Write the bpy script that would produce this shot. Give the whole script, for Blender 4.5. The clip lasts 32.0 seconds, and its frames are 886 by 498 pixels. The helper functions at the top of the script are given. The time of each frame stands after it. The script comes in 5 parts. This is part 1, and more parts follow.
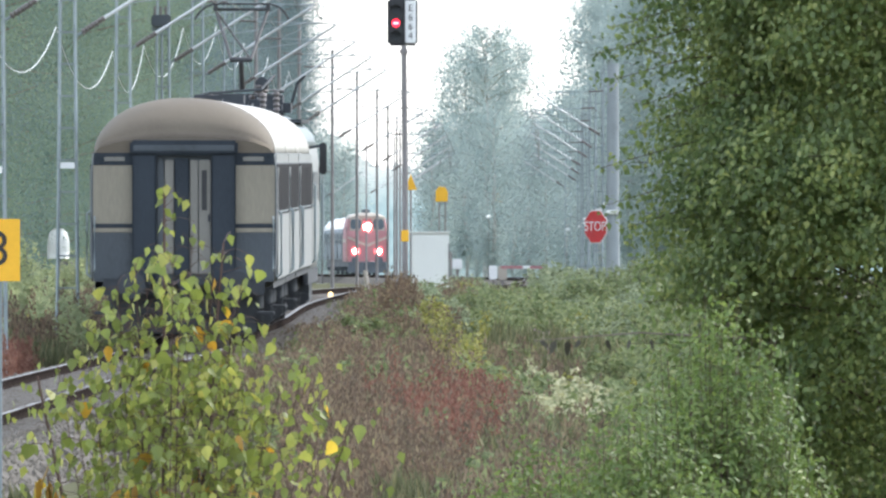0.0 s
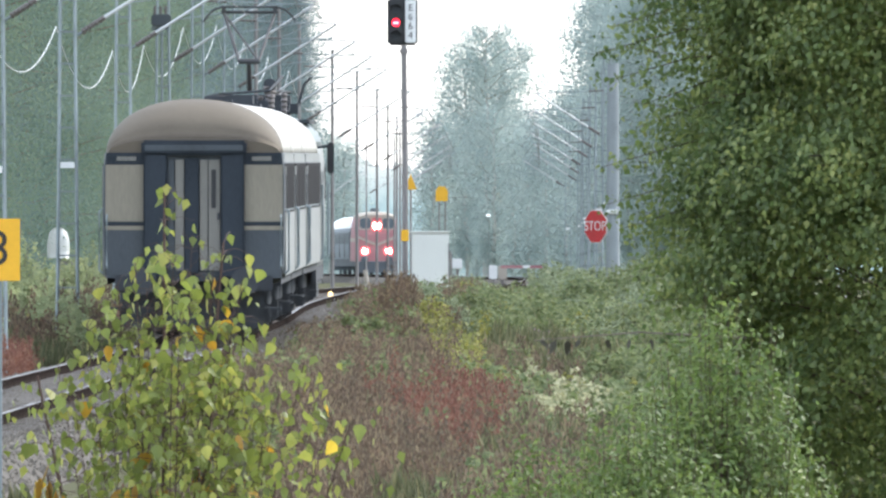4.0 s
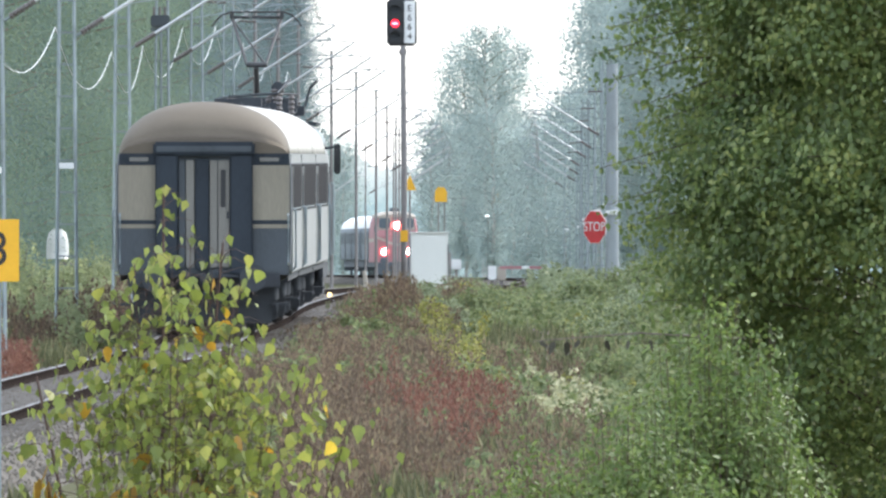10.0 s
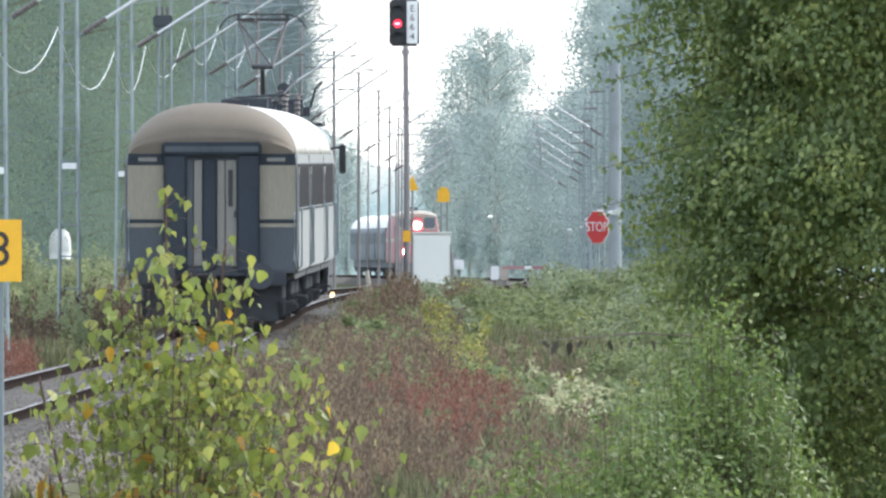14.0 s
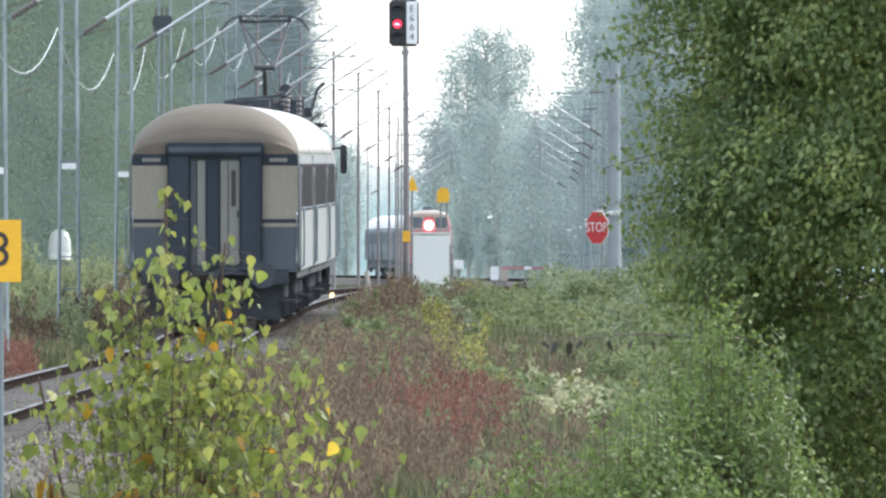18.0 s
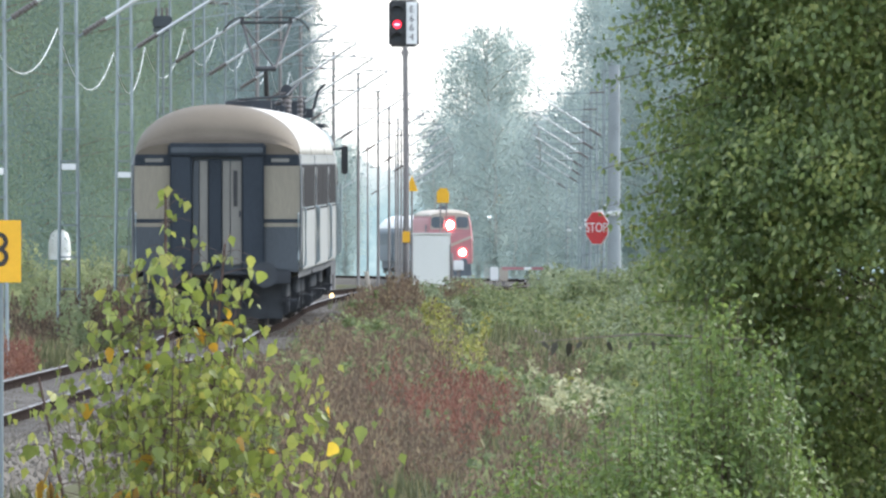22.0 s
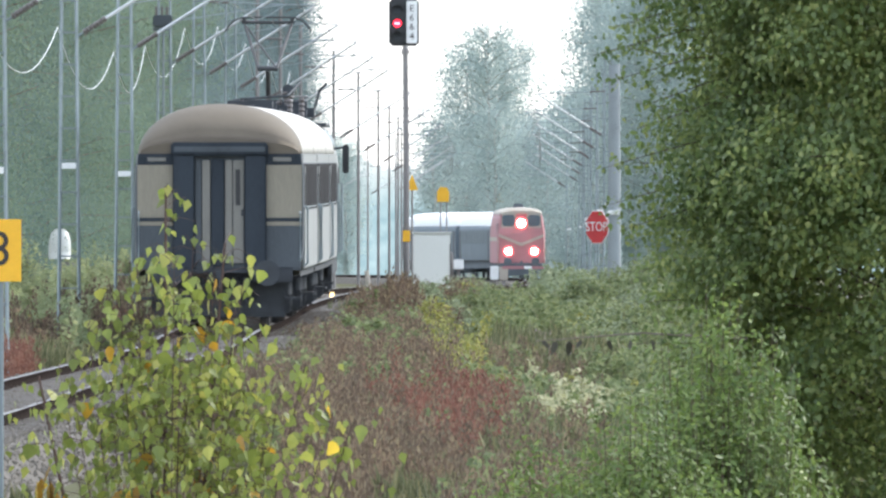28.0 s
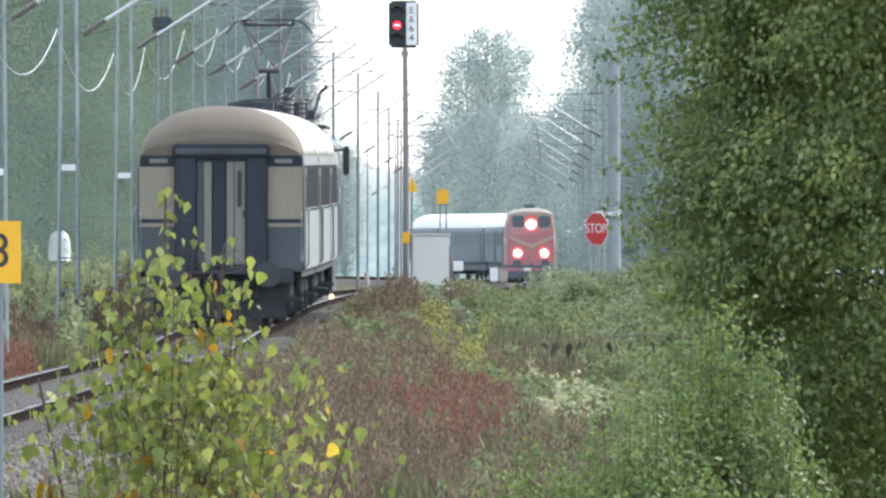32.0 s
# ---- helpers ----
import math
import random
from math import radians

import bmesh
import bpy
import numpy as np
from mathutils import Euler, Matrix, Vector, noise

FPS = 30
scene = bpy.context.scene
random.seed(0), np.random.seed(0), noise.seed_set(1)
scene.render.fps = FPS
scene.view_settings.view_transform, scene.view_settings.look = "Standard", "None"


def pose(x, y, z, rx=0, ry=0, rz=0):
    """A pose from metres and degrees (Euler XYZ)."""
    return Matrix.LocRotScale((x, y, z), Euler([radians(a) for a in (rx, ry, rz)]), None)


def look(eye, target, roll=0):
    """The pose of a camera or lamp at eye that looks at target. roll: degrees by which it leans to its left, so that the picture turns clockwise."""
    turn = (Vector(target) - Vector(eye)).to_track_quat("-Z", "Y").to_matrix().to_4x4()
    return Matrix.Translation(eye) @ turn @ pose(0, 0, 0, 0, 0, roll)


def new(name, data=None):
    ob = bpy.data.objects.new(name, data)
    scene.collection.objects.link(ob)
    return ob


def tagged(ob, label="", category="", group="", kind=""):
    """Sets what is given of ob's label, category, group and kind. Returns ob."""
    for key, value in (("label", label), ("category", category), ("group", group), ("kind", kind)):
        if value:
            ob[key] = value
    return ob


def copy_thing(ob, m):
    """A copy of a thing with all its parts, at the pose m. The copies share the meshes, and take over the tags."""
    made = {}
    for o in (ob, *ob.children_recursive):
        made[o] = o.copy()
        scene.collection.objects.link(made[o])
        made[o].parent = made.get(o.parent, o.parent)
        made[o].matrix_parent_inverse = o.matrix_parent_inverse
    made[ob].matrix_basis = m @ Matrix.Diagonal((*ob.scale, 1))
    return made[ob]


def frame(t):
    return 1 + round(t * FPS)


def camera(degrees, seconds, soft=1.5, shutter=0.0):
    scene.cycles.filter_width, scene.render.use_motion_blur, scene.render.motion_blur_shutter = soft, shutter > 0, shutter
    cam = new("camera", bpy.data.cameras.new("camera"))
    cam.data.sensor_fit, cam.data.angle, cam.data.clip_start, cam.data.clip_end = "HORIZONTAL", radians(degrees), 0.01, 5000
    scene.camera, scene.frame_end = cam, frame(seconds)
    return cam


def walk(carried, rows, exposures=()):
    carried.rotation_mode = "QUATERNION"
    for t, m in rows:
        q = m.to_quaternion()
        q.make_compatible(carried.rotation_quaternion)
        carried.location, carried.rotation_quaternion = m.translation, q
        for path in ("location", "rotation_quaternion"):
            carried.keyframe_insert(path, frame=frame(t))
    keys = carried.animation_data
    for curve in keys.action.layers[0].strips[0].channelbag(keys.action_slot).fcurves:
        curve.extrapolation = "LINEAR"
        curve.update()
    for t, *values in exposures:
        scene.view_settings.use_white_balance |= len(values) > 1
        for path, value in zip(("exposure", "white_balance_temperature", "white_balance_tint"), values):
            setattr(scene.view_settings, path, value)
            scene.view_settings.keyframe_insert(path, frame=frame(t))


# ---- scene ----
# ---- camera and its way: held in the hand at eye height, far from the trains ----
SWAY = [(0.0, -2.43, -1.57), (0.5, -2.43, -0.6), (1.0, -2.1, -1.23), (1.5, -1.8, -2.17), (2.0, -2.73, -1.87), (2.5, -3.03, -1.87), (3.0, -2.73, -2.47), (3.5, -2.1, -2.43), (5.5, -4.27, -1.57), (6.0, -4.0, -3.03), (6.5, -3.37, -2.17), (7.0, -3.37, -1.57), (7.5, -3.97, -0.93), (8.0, -3.97, -0.6), (8.5, -4.3, -1.87), (9.0, -4.9, -3.07), (9.5, -4.9, -1.87), (10.0, -4.0, -0.9), (10.5, -3.37, 0.93), (11.0, -1.47, -1.2), (11.5, -1.47, -1.2), (12.0, 0.43, 1.3), (12.5, 1.63, 1.3), (13.0, 1.63, 0.97), (13.5, 2.27, -0.9), (14.0, 0.7, -0.6), (14.5, 0.4, -0.9), (16.5, 1.0, -0.33), (17.0, 0.1, -1.2), (17.5, 1.33, 0.03), (18.0, 0.1, 0.03), (18.5, 0.43, -1.57), (19.0, -0.2, -0.93), (19.5, 0.4, -0.3), (20.0, 0.1, 0.03), (20.5, 0.1, -0.6), (21.0, 1.03, -1.53), (21.5, 0.7, -0.3), (22.0, -0.2, 0.67), (22.5, 0.4, 1.3), (23.0, 0.43, 0.67), (23.5, -0.2, 1.0), (24.0, -0.83, -0.27), (24.5, -0.2, 0.67), (25.0, 0.1, 1.3), (25.5, -0.83, 0.33), (27.5, 0.43, -0.93), (28.0, 0.1, -0.93), (28.5, -0.2, -0.3), (29.0, -1.17, -0.6), (29.5, -0.2, 0.03), (30.0, -0.83, 1.93), (30.5, -1.8, -0.6), (31.0, -0.2, -1.23), (31.5, 0.73, 1.0), (32.0, -0.53, 2.23)]
EYE = 1.6
cam = camera(1.601, 32.0, soft=2.5)
walk(cam, [(t, pose(0, 0, EYE, 90.0398 + dy / 1000, 0, dx / 1000)) for t, dx, dy in SWAY])

# ---- world, sun, exposure ----
SUN_EL, SUN_AZ = 40.0, 52.0
world = bpy.data.worlds.new("sky")
scene.world = world
world.use_nodes = True
wn = world.node_tree.nodes
sky = wn.new("ShaderNodeTexSky")
sky.sky_type, sky.sun_disc = "NISHITA", False
sky.sun_elevation, sky.sun_rotation = radians(SUN_EL), radians(SUN_AZ)
sky.air_density, sky.dust_density, sky.ozone_density = 1.0, 0.7, 1.0
veil = wn.new("ShaderNodeMix")
veil.data_type = "RGBA"
veil.inputs[0].default_value = 0.6
veil.inputs[7].default_value = (5.45, 5.95, 6.7, 1)  # thin bright cloud over the whole sky
world.node_tree.links.new(sky.outputs[0], veil.inputs[6])
world.node_tree.links.new(veil.outputs[2], wn["Background"].inputs[0])
wn["Background"].inputs[1].default_value = 0.15
sun_dir = Vector((math.sin(radians(SUN_AZ)) * math.cos(radians(SUN_EL)), math.cos(radians(SUN_AZ)) * math.cos(radians(SUN_EL)), math.sin(radians(SUN_EL))))
sun = new("sun", bpy.data.lights.new("sun", "SUN"))
sun.data.energy, sun.data.angle, sun.data.color = 1.6, radians(8), (1.0, 0.95, 0.87)
sun.matrix_world = look(sun_dir * 500, (0, 0, 0))
scene.view_settings.exposure = 1.44

# ---- materials ----


def material(name, color, rough=0.6, metal=0.0, scale=3.0, vary=0.18, bump=0.0, fine=40.0, per_object=0.0, stain=None, island=0.0, streak=1.0, gloss=0.5):
    m = bpy.data.materials.new(name)
    m.use_nodes = True
    n, l = m.node_tree.nodes, m.node_tree.links
    b = n["Principled BSDF"]
    b.inputs["Roughness"].default_value, b.inputs["Metallic"].default_value = rough, metal
    b.inputs["Specular IOR Level"].default_value = gloss
    co = n.new("ShaderNodeTexCoord")
    mp = n.new("ShaderNodeMapping")
    mp.inputs["Scale"].default_value = (1, 1, streak)
    l.new(co.outputs["Object"], mp.inputs[0])
    big, small = n.new("ShaderNodeTexNoise"), n.new("ShaderNodeTexNoise")
    big.inputs["Scale"].default_value, small.inputs["Scale"].default_value = scale, fine
    big.inputs["Detail"].default_value = 6
    l.new(mp.outputs[0], big.inputs["Vector"])
    l.new(mp.outputs[0], small.inputs["Vector"])
    add = n.new("ShaderNodeMath")
    add.operation = "MULTIPLY_ADD"
    l.new(small.outputs[0], add.inputs[0])
    add.inputs[1].default_value = 0.5
    l.new(big.outputs[0], add.inputs[2])
    last = add
    for amount, node, socket in ((per_object, "ShaderNodeObjectInfo", "Random"), (island, "ShaderNodeNewGeometry", "Random Per Island")):
        if amount:
            info, plus = n.new(node), n.new("ShaderNodeMath")
            plus.operation = "MULTIPLY_ADD"
            l.new(info.outputs[socket], plus.inputs[0])
            plus.inputs[1].default_value = amount
            l.new(last.outputs[0], plus.inputs[2])
            last = plus
    ramp = n.new("ShaderNodeValToRGB")
    dark = stain or [c * (1 - 2.2 * vary) for c in color]
    lite = [min(1, c * (1 + 1.4 * vary)) for c in color]
    ramp.color_ramp.elements[0].position, ramp.color_ramp.elements[1].position = 0.45, 1.05 + per_object + island
    ramp.color_ramp.elements[0].color, ramp.color_ramp.elements[1].color = (*dark, 1), (*lite, 1)
    e = ramp.color_ramp.elements.new(0.62 + (per_object + island) * 0.4)
    e.color = (*color, 1)
    l.new(last.outputs[0], ramp.inputs[0])
    l.new(ramp.outputs[0], b.inputs["Base Color"])
    if bump:
        bp = n.new("ShaderNodeBump")
        bp.inputs["Strength"].default_value, bp.inputs["Distance"].default_value = bump, 0.02
        l.new(add.outputs[0], bp.inputs["Height"])
        l.new(bp.outputs[0], b.inputs["Normal"])
    return m


def leaf_material(name, color, other, rough=0.45, through_light=0.45, per_object=False, dark=0.6, patch=1.3, depth=0.14):
    """Leaves: two hues mixed leaf by leaf, light passing through them."""
    m = bpy.data.materials.new(name)
    m.use_nodes = True
    n, l = m.node_tree.nodes, m.node_tree.links
    b = n["Principled BSDF"]
    b.inputs["Roughness"].default_value = rough
    info = n.new("ShaderNodeObjectInfo" if per_object else "ShaderNodeNewGeometry")
    ramp = n.new("ShaderNodeValToRGB")
    ramp.color_ramp.elements[0].color, ramp.color_ramp.elements[1].color = (*[c * dark for c in color], 1), (*other, 1)
    ramp.color_ramp.elements.new(0.6).color = (*color, 1)
    l.new(info.outputs["Random" if per_object else "Random Per Island"], ramp.inputs[0])
    noisy, mix, co = n.new("ShaderNodeTexNoise"), n.new("ShaderNodeMix"), n.new("ShaderNodeTexCoord")
    mix.data_type, mix.blend_type = "RGBA", "MULTIPLY"
    l.new(co.outputs["Object"], noisy.inputs["Vector"])
    noisy.inputs["Scale"].default_value = patch
    tone = n.new("ShaderNodeValToRGB")
    tone.color_ramp.elements[0].position, tone.color_ramp.elements[1].position = 0.3, 0.7
    tone.color_ramp.elements[0].color, tone.color_ramp.elements[1].color = (1 - 1.2 * depth, 1 - depth, 1 - 1.2 * depth, 1), (1 + 0.8 * depth, 1 + 0.5 * depth, 1.0, 1)
    l.new(noisy.outputs[0], tone.inputs[0])
    mix.inputs[0].default_value = 1.0
    l.new(ramp.outputs[0], mix.inputs[6])
    l.new(tone.outputs[0], mix.inputs[7])
    l.new(mix.outputs[2], b.inputs["Base Color"])
    tr, sh = n.new("ShaderNodeBsdfTranslucent"), n.new("ShaderNodeMixShader")
    l.new(mix.outputs[2], tr.inputs[0])
    sh.inputs[0].default_value = through_light
    l.new(b.outputs[0], sh.inputs[1])
    l.new(tr.outputs[0], sh.inputs[2])
    l.new(sh.outputs[0], n["Material Output"].inputs[0])
    return m


def glow_material(name, color, strength):
    m = bpy.data.materials.new(name)
    m.use_nodes = True
    b = m.node_tree.nodes["Principled BSDF"]
    b.inputs["Base Color"].default_value = (*color, 1)
    b.inputs["Emission Color"].default_value, b.inputs["Emission Strength"].default_value = (*color, 1), strength
    return m


M = dict(
    ground=material("meadow_soil", (0.075, 0.075, 0.04), 0.95, scale=0.08, vary=0.3, bump=0.6, fine=2.0, stain=(0.06, 0.048, 0.035), gloss=0.05),
    ballast=material("ballast", (0.11, 0.1, 0.088), 0.95, scale=0.5, vary=0.25, bump=0.9, fine=14.0, stain=(0.06, 0.05, 0.045), gloss=0.03),
    stone=material("ballast_stone", (0.135, 0.122, 0.106), 0.9, scale=4, vary=0.15, island=0.25, bump=0.3, gloss=0.05),
    pantograph=material("weathered_pantograph_steel", (0.048, 0.048, 0.05), 0.6, 0.2, scale=3, vary=0.2),
    # far train's running gear, lightened to blue-grey to imitate haze
    haze_grey=material("haze_greyed_running_gear", (0.10, 0.115, 0.13), 0.8, scale=2, vary=0.2),
    withered=material("withered_leaf", (0.06, 0.055, 0.04), 0.8, scale=6, vary=0.2),
    rail=material("rail_steel", (0.13, 0.122, 0.12), 0.55, 0.5, scale=2, vary=0.15),
    rail_rust=material("rusty_rail_web", (0.03, 0.024, 0.022), 0.95, scale=2, vary=0.25, gloss=0.0),
    sleeper=material("concrete_sleeper", (0.17, 0.155, 0.14), 0.9, scale=2, vary=0.2, per_object=0.3, bump=0.3, gloss=0.1),
    beige=material("beige_coach_paint", (0.205, 0.182, 0.14), 0.6, scale=1.6, vary=0.2, stain=(0.14, 0.122, 0.093), streak=0.2, bump=0.1),
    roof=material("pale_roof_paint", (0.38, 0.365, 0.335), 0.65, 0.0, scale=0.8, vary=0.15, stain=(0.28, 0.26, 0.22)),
    dome=material("darker_beige_roof_end", (0.115, 0.095, 0.072), 0.7, 0.0, scale=0.9, vary=0.2, stain=(0.075, 0.06, 0.045), gloss=0.25),
    navy=material("dark_slate_paint", (0.034, 0.041, 0.05), 0.65, scale=1.5, vary=0.2, streak=0.3, gloss=0.08),
    slate=material("grey_slate_paint", (0.062, 0.071, 0.08), 0.55, scale=1.2, vary=0.2, stain=(0.04, 0.043, 0.048), streak=0.3, gloss=0.25),
    pale=material("pale_grey_paint", (0.205, 0.215, 0.212), 0.65, scale=1.0, vary=0.12, stain=(0.25, 0.25, 0.235), streak=0.25),
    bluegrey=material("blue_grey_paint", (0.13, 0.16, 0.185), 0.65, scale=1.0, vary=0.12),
    doorpale=material("faded_door_paint", (0.165, 0.158, 0.14), 0.6, scale=2, vary=0.15, streak=0.3),
    black=material("sooty_underframe", (0.034, 0.038, 0.044), 0.8, scale=3, vary=0.3),
    brown=material("brown_insulator", (0.10, 0.085, 0.08), 0.45, scale=6, vary=0.2),
    galv=material("galvanised_steel", (0.24, 0.28, 0.29), 0.55, 0.2, scale=2, vary=0.15),
    galvdull=material("weathered_galvanised_steel", (0.17, 0.20, 0.21), 0.6, 0.2, scale=2, vary=0.15),
    tube=material("bright_aluminium_tube", (0.5, 0.51, 0.51), 0.4, 0.4, scale=3, vary=0.1),
    wire=material("copper_wire", (0.16, 0.15, 0.14), 0.5, 0.4, scale=3, vary=0.1),
    mast=material("signal_mast_grey", (0.20, 0.185, 0.18), 0.6, 0.1, scale=1.5, vary=0.2),
    signal=material("signal_black", (0.02, 0.021, 0.023), 0.55, scale=3, vary=0.2),
    white=material("white_enamel", (0.74, 0.74, 0.73), 0.4, scale=3, vary=0.06),
    cabinet=material("light_grey_cabinet_paint", (0.62, 0.62, 0.575), 0.5, scale=1.2, vary=0.06, stain=(0.60, 0.59, 0.54), streak=0.4),
    yellow=material("yellow_sign_paint", (0.80, 0.42, 0.02), 0.45, scale=3, vary=0.08),
    ink=material("black_ink", (0.03, 0.022, 0.02), 0.5, scale=4, vary=0.1),
    stopred=material("stop_sign_red", (0.52, 0.03, 0.035), 0.4, scale=4, vary=0.1),
    # red washed out: haze over the far train put into the paint
    locored=material("haze_paled_red_paint", (0.37, 0.17, 0.18), 0.6, scale=1, vary=0.12),
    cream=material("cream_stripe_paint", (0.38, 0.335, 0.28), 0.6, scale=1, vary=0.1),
    concrete=material("pale_concrete", (0.48, 0.50, 0.49), 0.85, scale=1.2, vary=0.12, bump=0.2),
    bark=material("bark", (0.16, 0.13, 0.11), 0.9, scale=2, vary=0.3, bump=0.5),
    birchbark=material("birch_bark", (0.42, 0.40, 0.37), 0.8, scale=3, vary=0.3, stain=(0.06, 0.055, 0.05)),
    twig=material("red_brown_twig", (0.065, 0.036, 0.028), 0.75, scale=8, vary=0.2),
    glass=material("dark_window_glass", (0.058, 0.058, 0.06), 0.5, scale=1, vary=0.1, gloss=0.0),
    # far train's glass, lightened and blued for the same painted haze
    haze_glass=material("haze_blued_glass", (0.115, 0.14, 0.16), 0.5, scale=1, vary=0.1, gloss=0.1),
    dullyellow=material("dull_yellow_paint", (0.42, 0.29, 0.11), 0.6, scale=3, vary=0.15),
    polegrey=material("weathered_pole_concrete", (0.26, 0.285, 0.295), 0.85, scale=1.2, vary=0.15, bump=0.2),
    red_glow=glow_material("red_signal_light", (1.0, 0.02, 0.05), 1.3),
    red_core=glow_material("red_signal_lamp", (1.0, 0.3, 0.38), 2.2),
    lamp_glow=glow_material("headlamp_light", (1.0, 0.88, 0.82), 40.0),
    # red halo of the headlamps, built as a glowing ring
    lamp_halo=glow_material("red_lamp_halo", (1.0, 0.12, 0.12), 2.0),
    white_glow=glow_material("marker_lamp_light", (0.9, 0.95, 1.0), 1.3),
    amber_glow=glow_material("amber_lantern_light", (1.0, 0.75, 0.35), 0.8),
    leaf_birch=leaf_material("birch_leaf", (0.23, 0.285, 0.066), (0.37, 0.365, 0.09), 0.5, 0.45, per_object=True),
    leaf_birch_many=leaf_material("birch_leaf_mass", (0.23, 0.28, 0.07), (0.36, 0.35, 0.09), 0.5, 0.45),
    leaf_gold=leaf_material("yellow_birch_leaf", (0.52, 0.30, 0.03), (0.60, 0.44, 0.06), 0.5, 0.5, per_object=True),
    leaf_alder=leaf_material("alder_leaf", (0.195, 0.272, 0.108), (0.335, 0.38, 0.15), 0.42, 0.5, dark=0.65, patch=3.2, depth=0.38),
    leaf_willow=leaf_material("willow_leaf", (0.138, 0.208, 0.062), (0.225, 0.29, 0.09), 0.5, 0.45, dark=0.75, patch=4.0, depth=0.25),
    # birch leaves far off: distance haze put into the base colour
    leaf_far=leaf_material("haze_paled_leaf", (0.37, 0.45, 0.455), (0.41, 0.485, 0.485), 0.9, 0.6, dark=0.95, patch=0.5, depth=0.15),
    # western wood: blue of the haze put into the leaves, most in the cool copy
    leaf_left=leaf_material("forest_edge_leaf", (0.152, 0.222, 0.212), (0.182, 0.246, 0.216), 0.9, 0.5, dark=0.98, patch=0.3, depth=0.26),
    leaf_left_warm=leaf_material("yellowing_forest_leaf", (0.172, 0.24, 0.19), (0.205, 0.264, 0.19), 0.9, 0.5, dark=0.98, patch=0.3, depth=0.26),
    leaf_left_cool=leaf_material("haze_blued_forest_leaf", (0.155, 0.215, 0.245), (0.18, 0.24, 0.262), 0.9, 0.5, dark=0.98, patch=0.3, depth=0.26),
    weed_brown=leaf_material("brown_willowherb", (0.168, 0.122, 0.096), (0.255, 0.208, 0.145), 0.85, 0.4, patch=0.8, depth=0.25),
    weed_red=leaf_material("red_willowherb", (0.21, 0.094, 0.072), (0.265, 0.148, 0.108), 0.85, 0.3),
    weed_green=leaf_material("green_herb", (0.172, 0.218, 0.095), (0.26, 0.285, 0.135), 0.75, 0.42),
    weed_yellow=leaf_material("yellow_green_herb", (0.25, 0.26, 0.07), (0.37, 0.33, 0.09), 0.7, 0.4),
    weed_plume=leaf_material("cream_plume", (0.44, 0.44, 0.27), (0.58, 0.56, 0.39), 0.8, 0.4),
    scrub=leaf_material("pale_scrub_leaf", (0.235, 0.285, 0.18), (0.31, 0.345, 0.215), 0.8, 0.45),
    # scrub lightened to offset the woods' shade: brightness put into the leaf colour
    scrub_left=leaf_material("brightened_scrub_leaf", (0.29, 0.335, 0.185), (0.37, 0.395, 0.215), 0.8, 0.5, dark=0.85),
    pink=leaf_material("pale_pink_flower", (0.27, 0.22, 0.24), (0.38, 0.34, 0.34), 0.8, 0.3),
    grass=leaf_material("grass_blade", (0.15, 0.16, 0.085), (0.24, 0.225, 0.13), 0.7, 0.4),
)



def distance_material():
    """Far woods with haze put into a glowing colour: pale blue, blotched like crowns."""
    m = bpy.data.materials.new("haze_glow_far_woods")
    m.use_nodes = True
    n, l = m.node_tree.nodes, m.node_tree.links
    b = n["Principled BSDF"]
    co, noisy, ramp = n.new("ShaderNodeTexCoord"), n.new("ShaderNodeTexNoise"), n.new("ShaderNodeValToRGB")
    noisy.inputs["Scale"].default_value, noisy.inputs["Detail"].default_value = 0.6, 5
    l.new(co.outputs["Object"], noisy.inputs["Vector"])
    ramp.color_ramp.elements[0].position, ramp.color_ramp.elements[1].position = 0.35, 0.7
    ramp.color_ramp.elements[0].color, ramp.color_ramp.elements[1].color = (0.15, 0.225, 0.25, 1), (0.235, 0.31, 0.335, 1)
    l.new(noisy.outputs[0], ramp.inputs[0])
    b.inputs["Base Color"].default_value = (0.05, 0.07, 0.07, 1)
    # the painted haze whitens with height
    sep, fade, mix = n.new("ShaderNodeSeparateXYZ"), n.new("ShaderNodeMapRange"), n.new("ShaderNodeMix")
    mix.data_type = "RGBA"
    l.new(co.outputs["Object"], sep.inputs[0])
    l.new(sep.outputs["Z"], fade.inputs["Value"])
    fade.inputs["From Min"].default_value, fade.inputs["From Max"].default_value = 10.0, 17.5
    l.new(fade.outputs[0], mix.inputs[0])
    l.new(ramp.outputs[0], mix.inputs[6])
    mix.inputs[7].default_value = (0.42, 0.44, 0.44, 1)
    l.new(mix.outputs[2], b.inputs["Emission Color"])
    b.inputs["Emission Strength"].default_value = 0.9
    return m


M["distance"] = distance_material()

# ---- mesh helpers ----


def link_mesh(name, bm, mat, parent=None, label=""):
    me = bpy.data.meshes.new(name)
    bm.to_mesh(me)
    bm.free()
    return link_data(name, me, mat, parent, label)


def link_data(name, me, mat, parent=None, label=""):
    if mat and not me.materials:
        me.materials.append(mat)
    ob = new(name, me)
    if parent:
        ob.parent = parent
    if label:
        tagged(ob, label)
    return ob


def part(name, bm, mat, parent, label=""):
    return link_mesh(name, bm, mat, parent, label)


def thing(name, label, category, m=None, group="", kind=""):
    ob = new(name)
    ob.empty_display_size = 0.3
    if m:
        ob.matrix_basis = m
    return tagged(ob, label, category, group, kind)


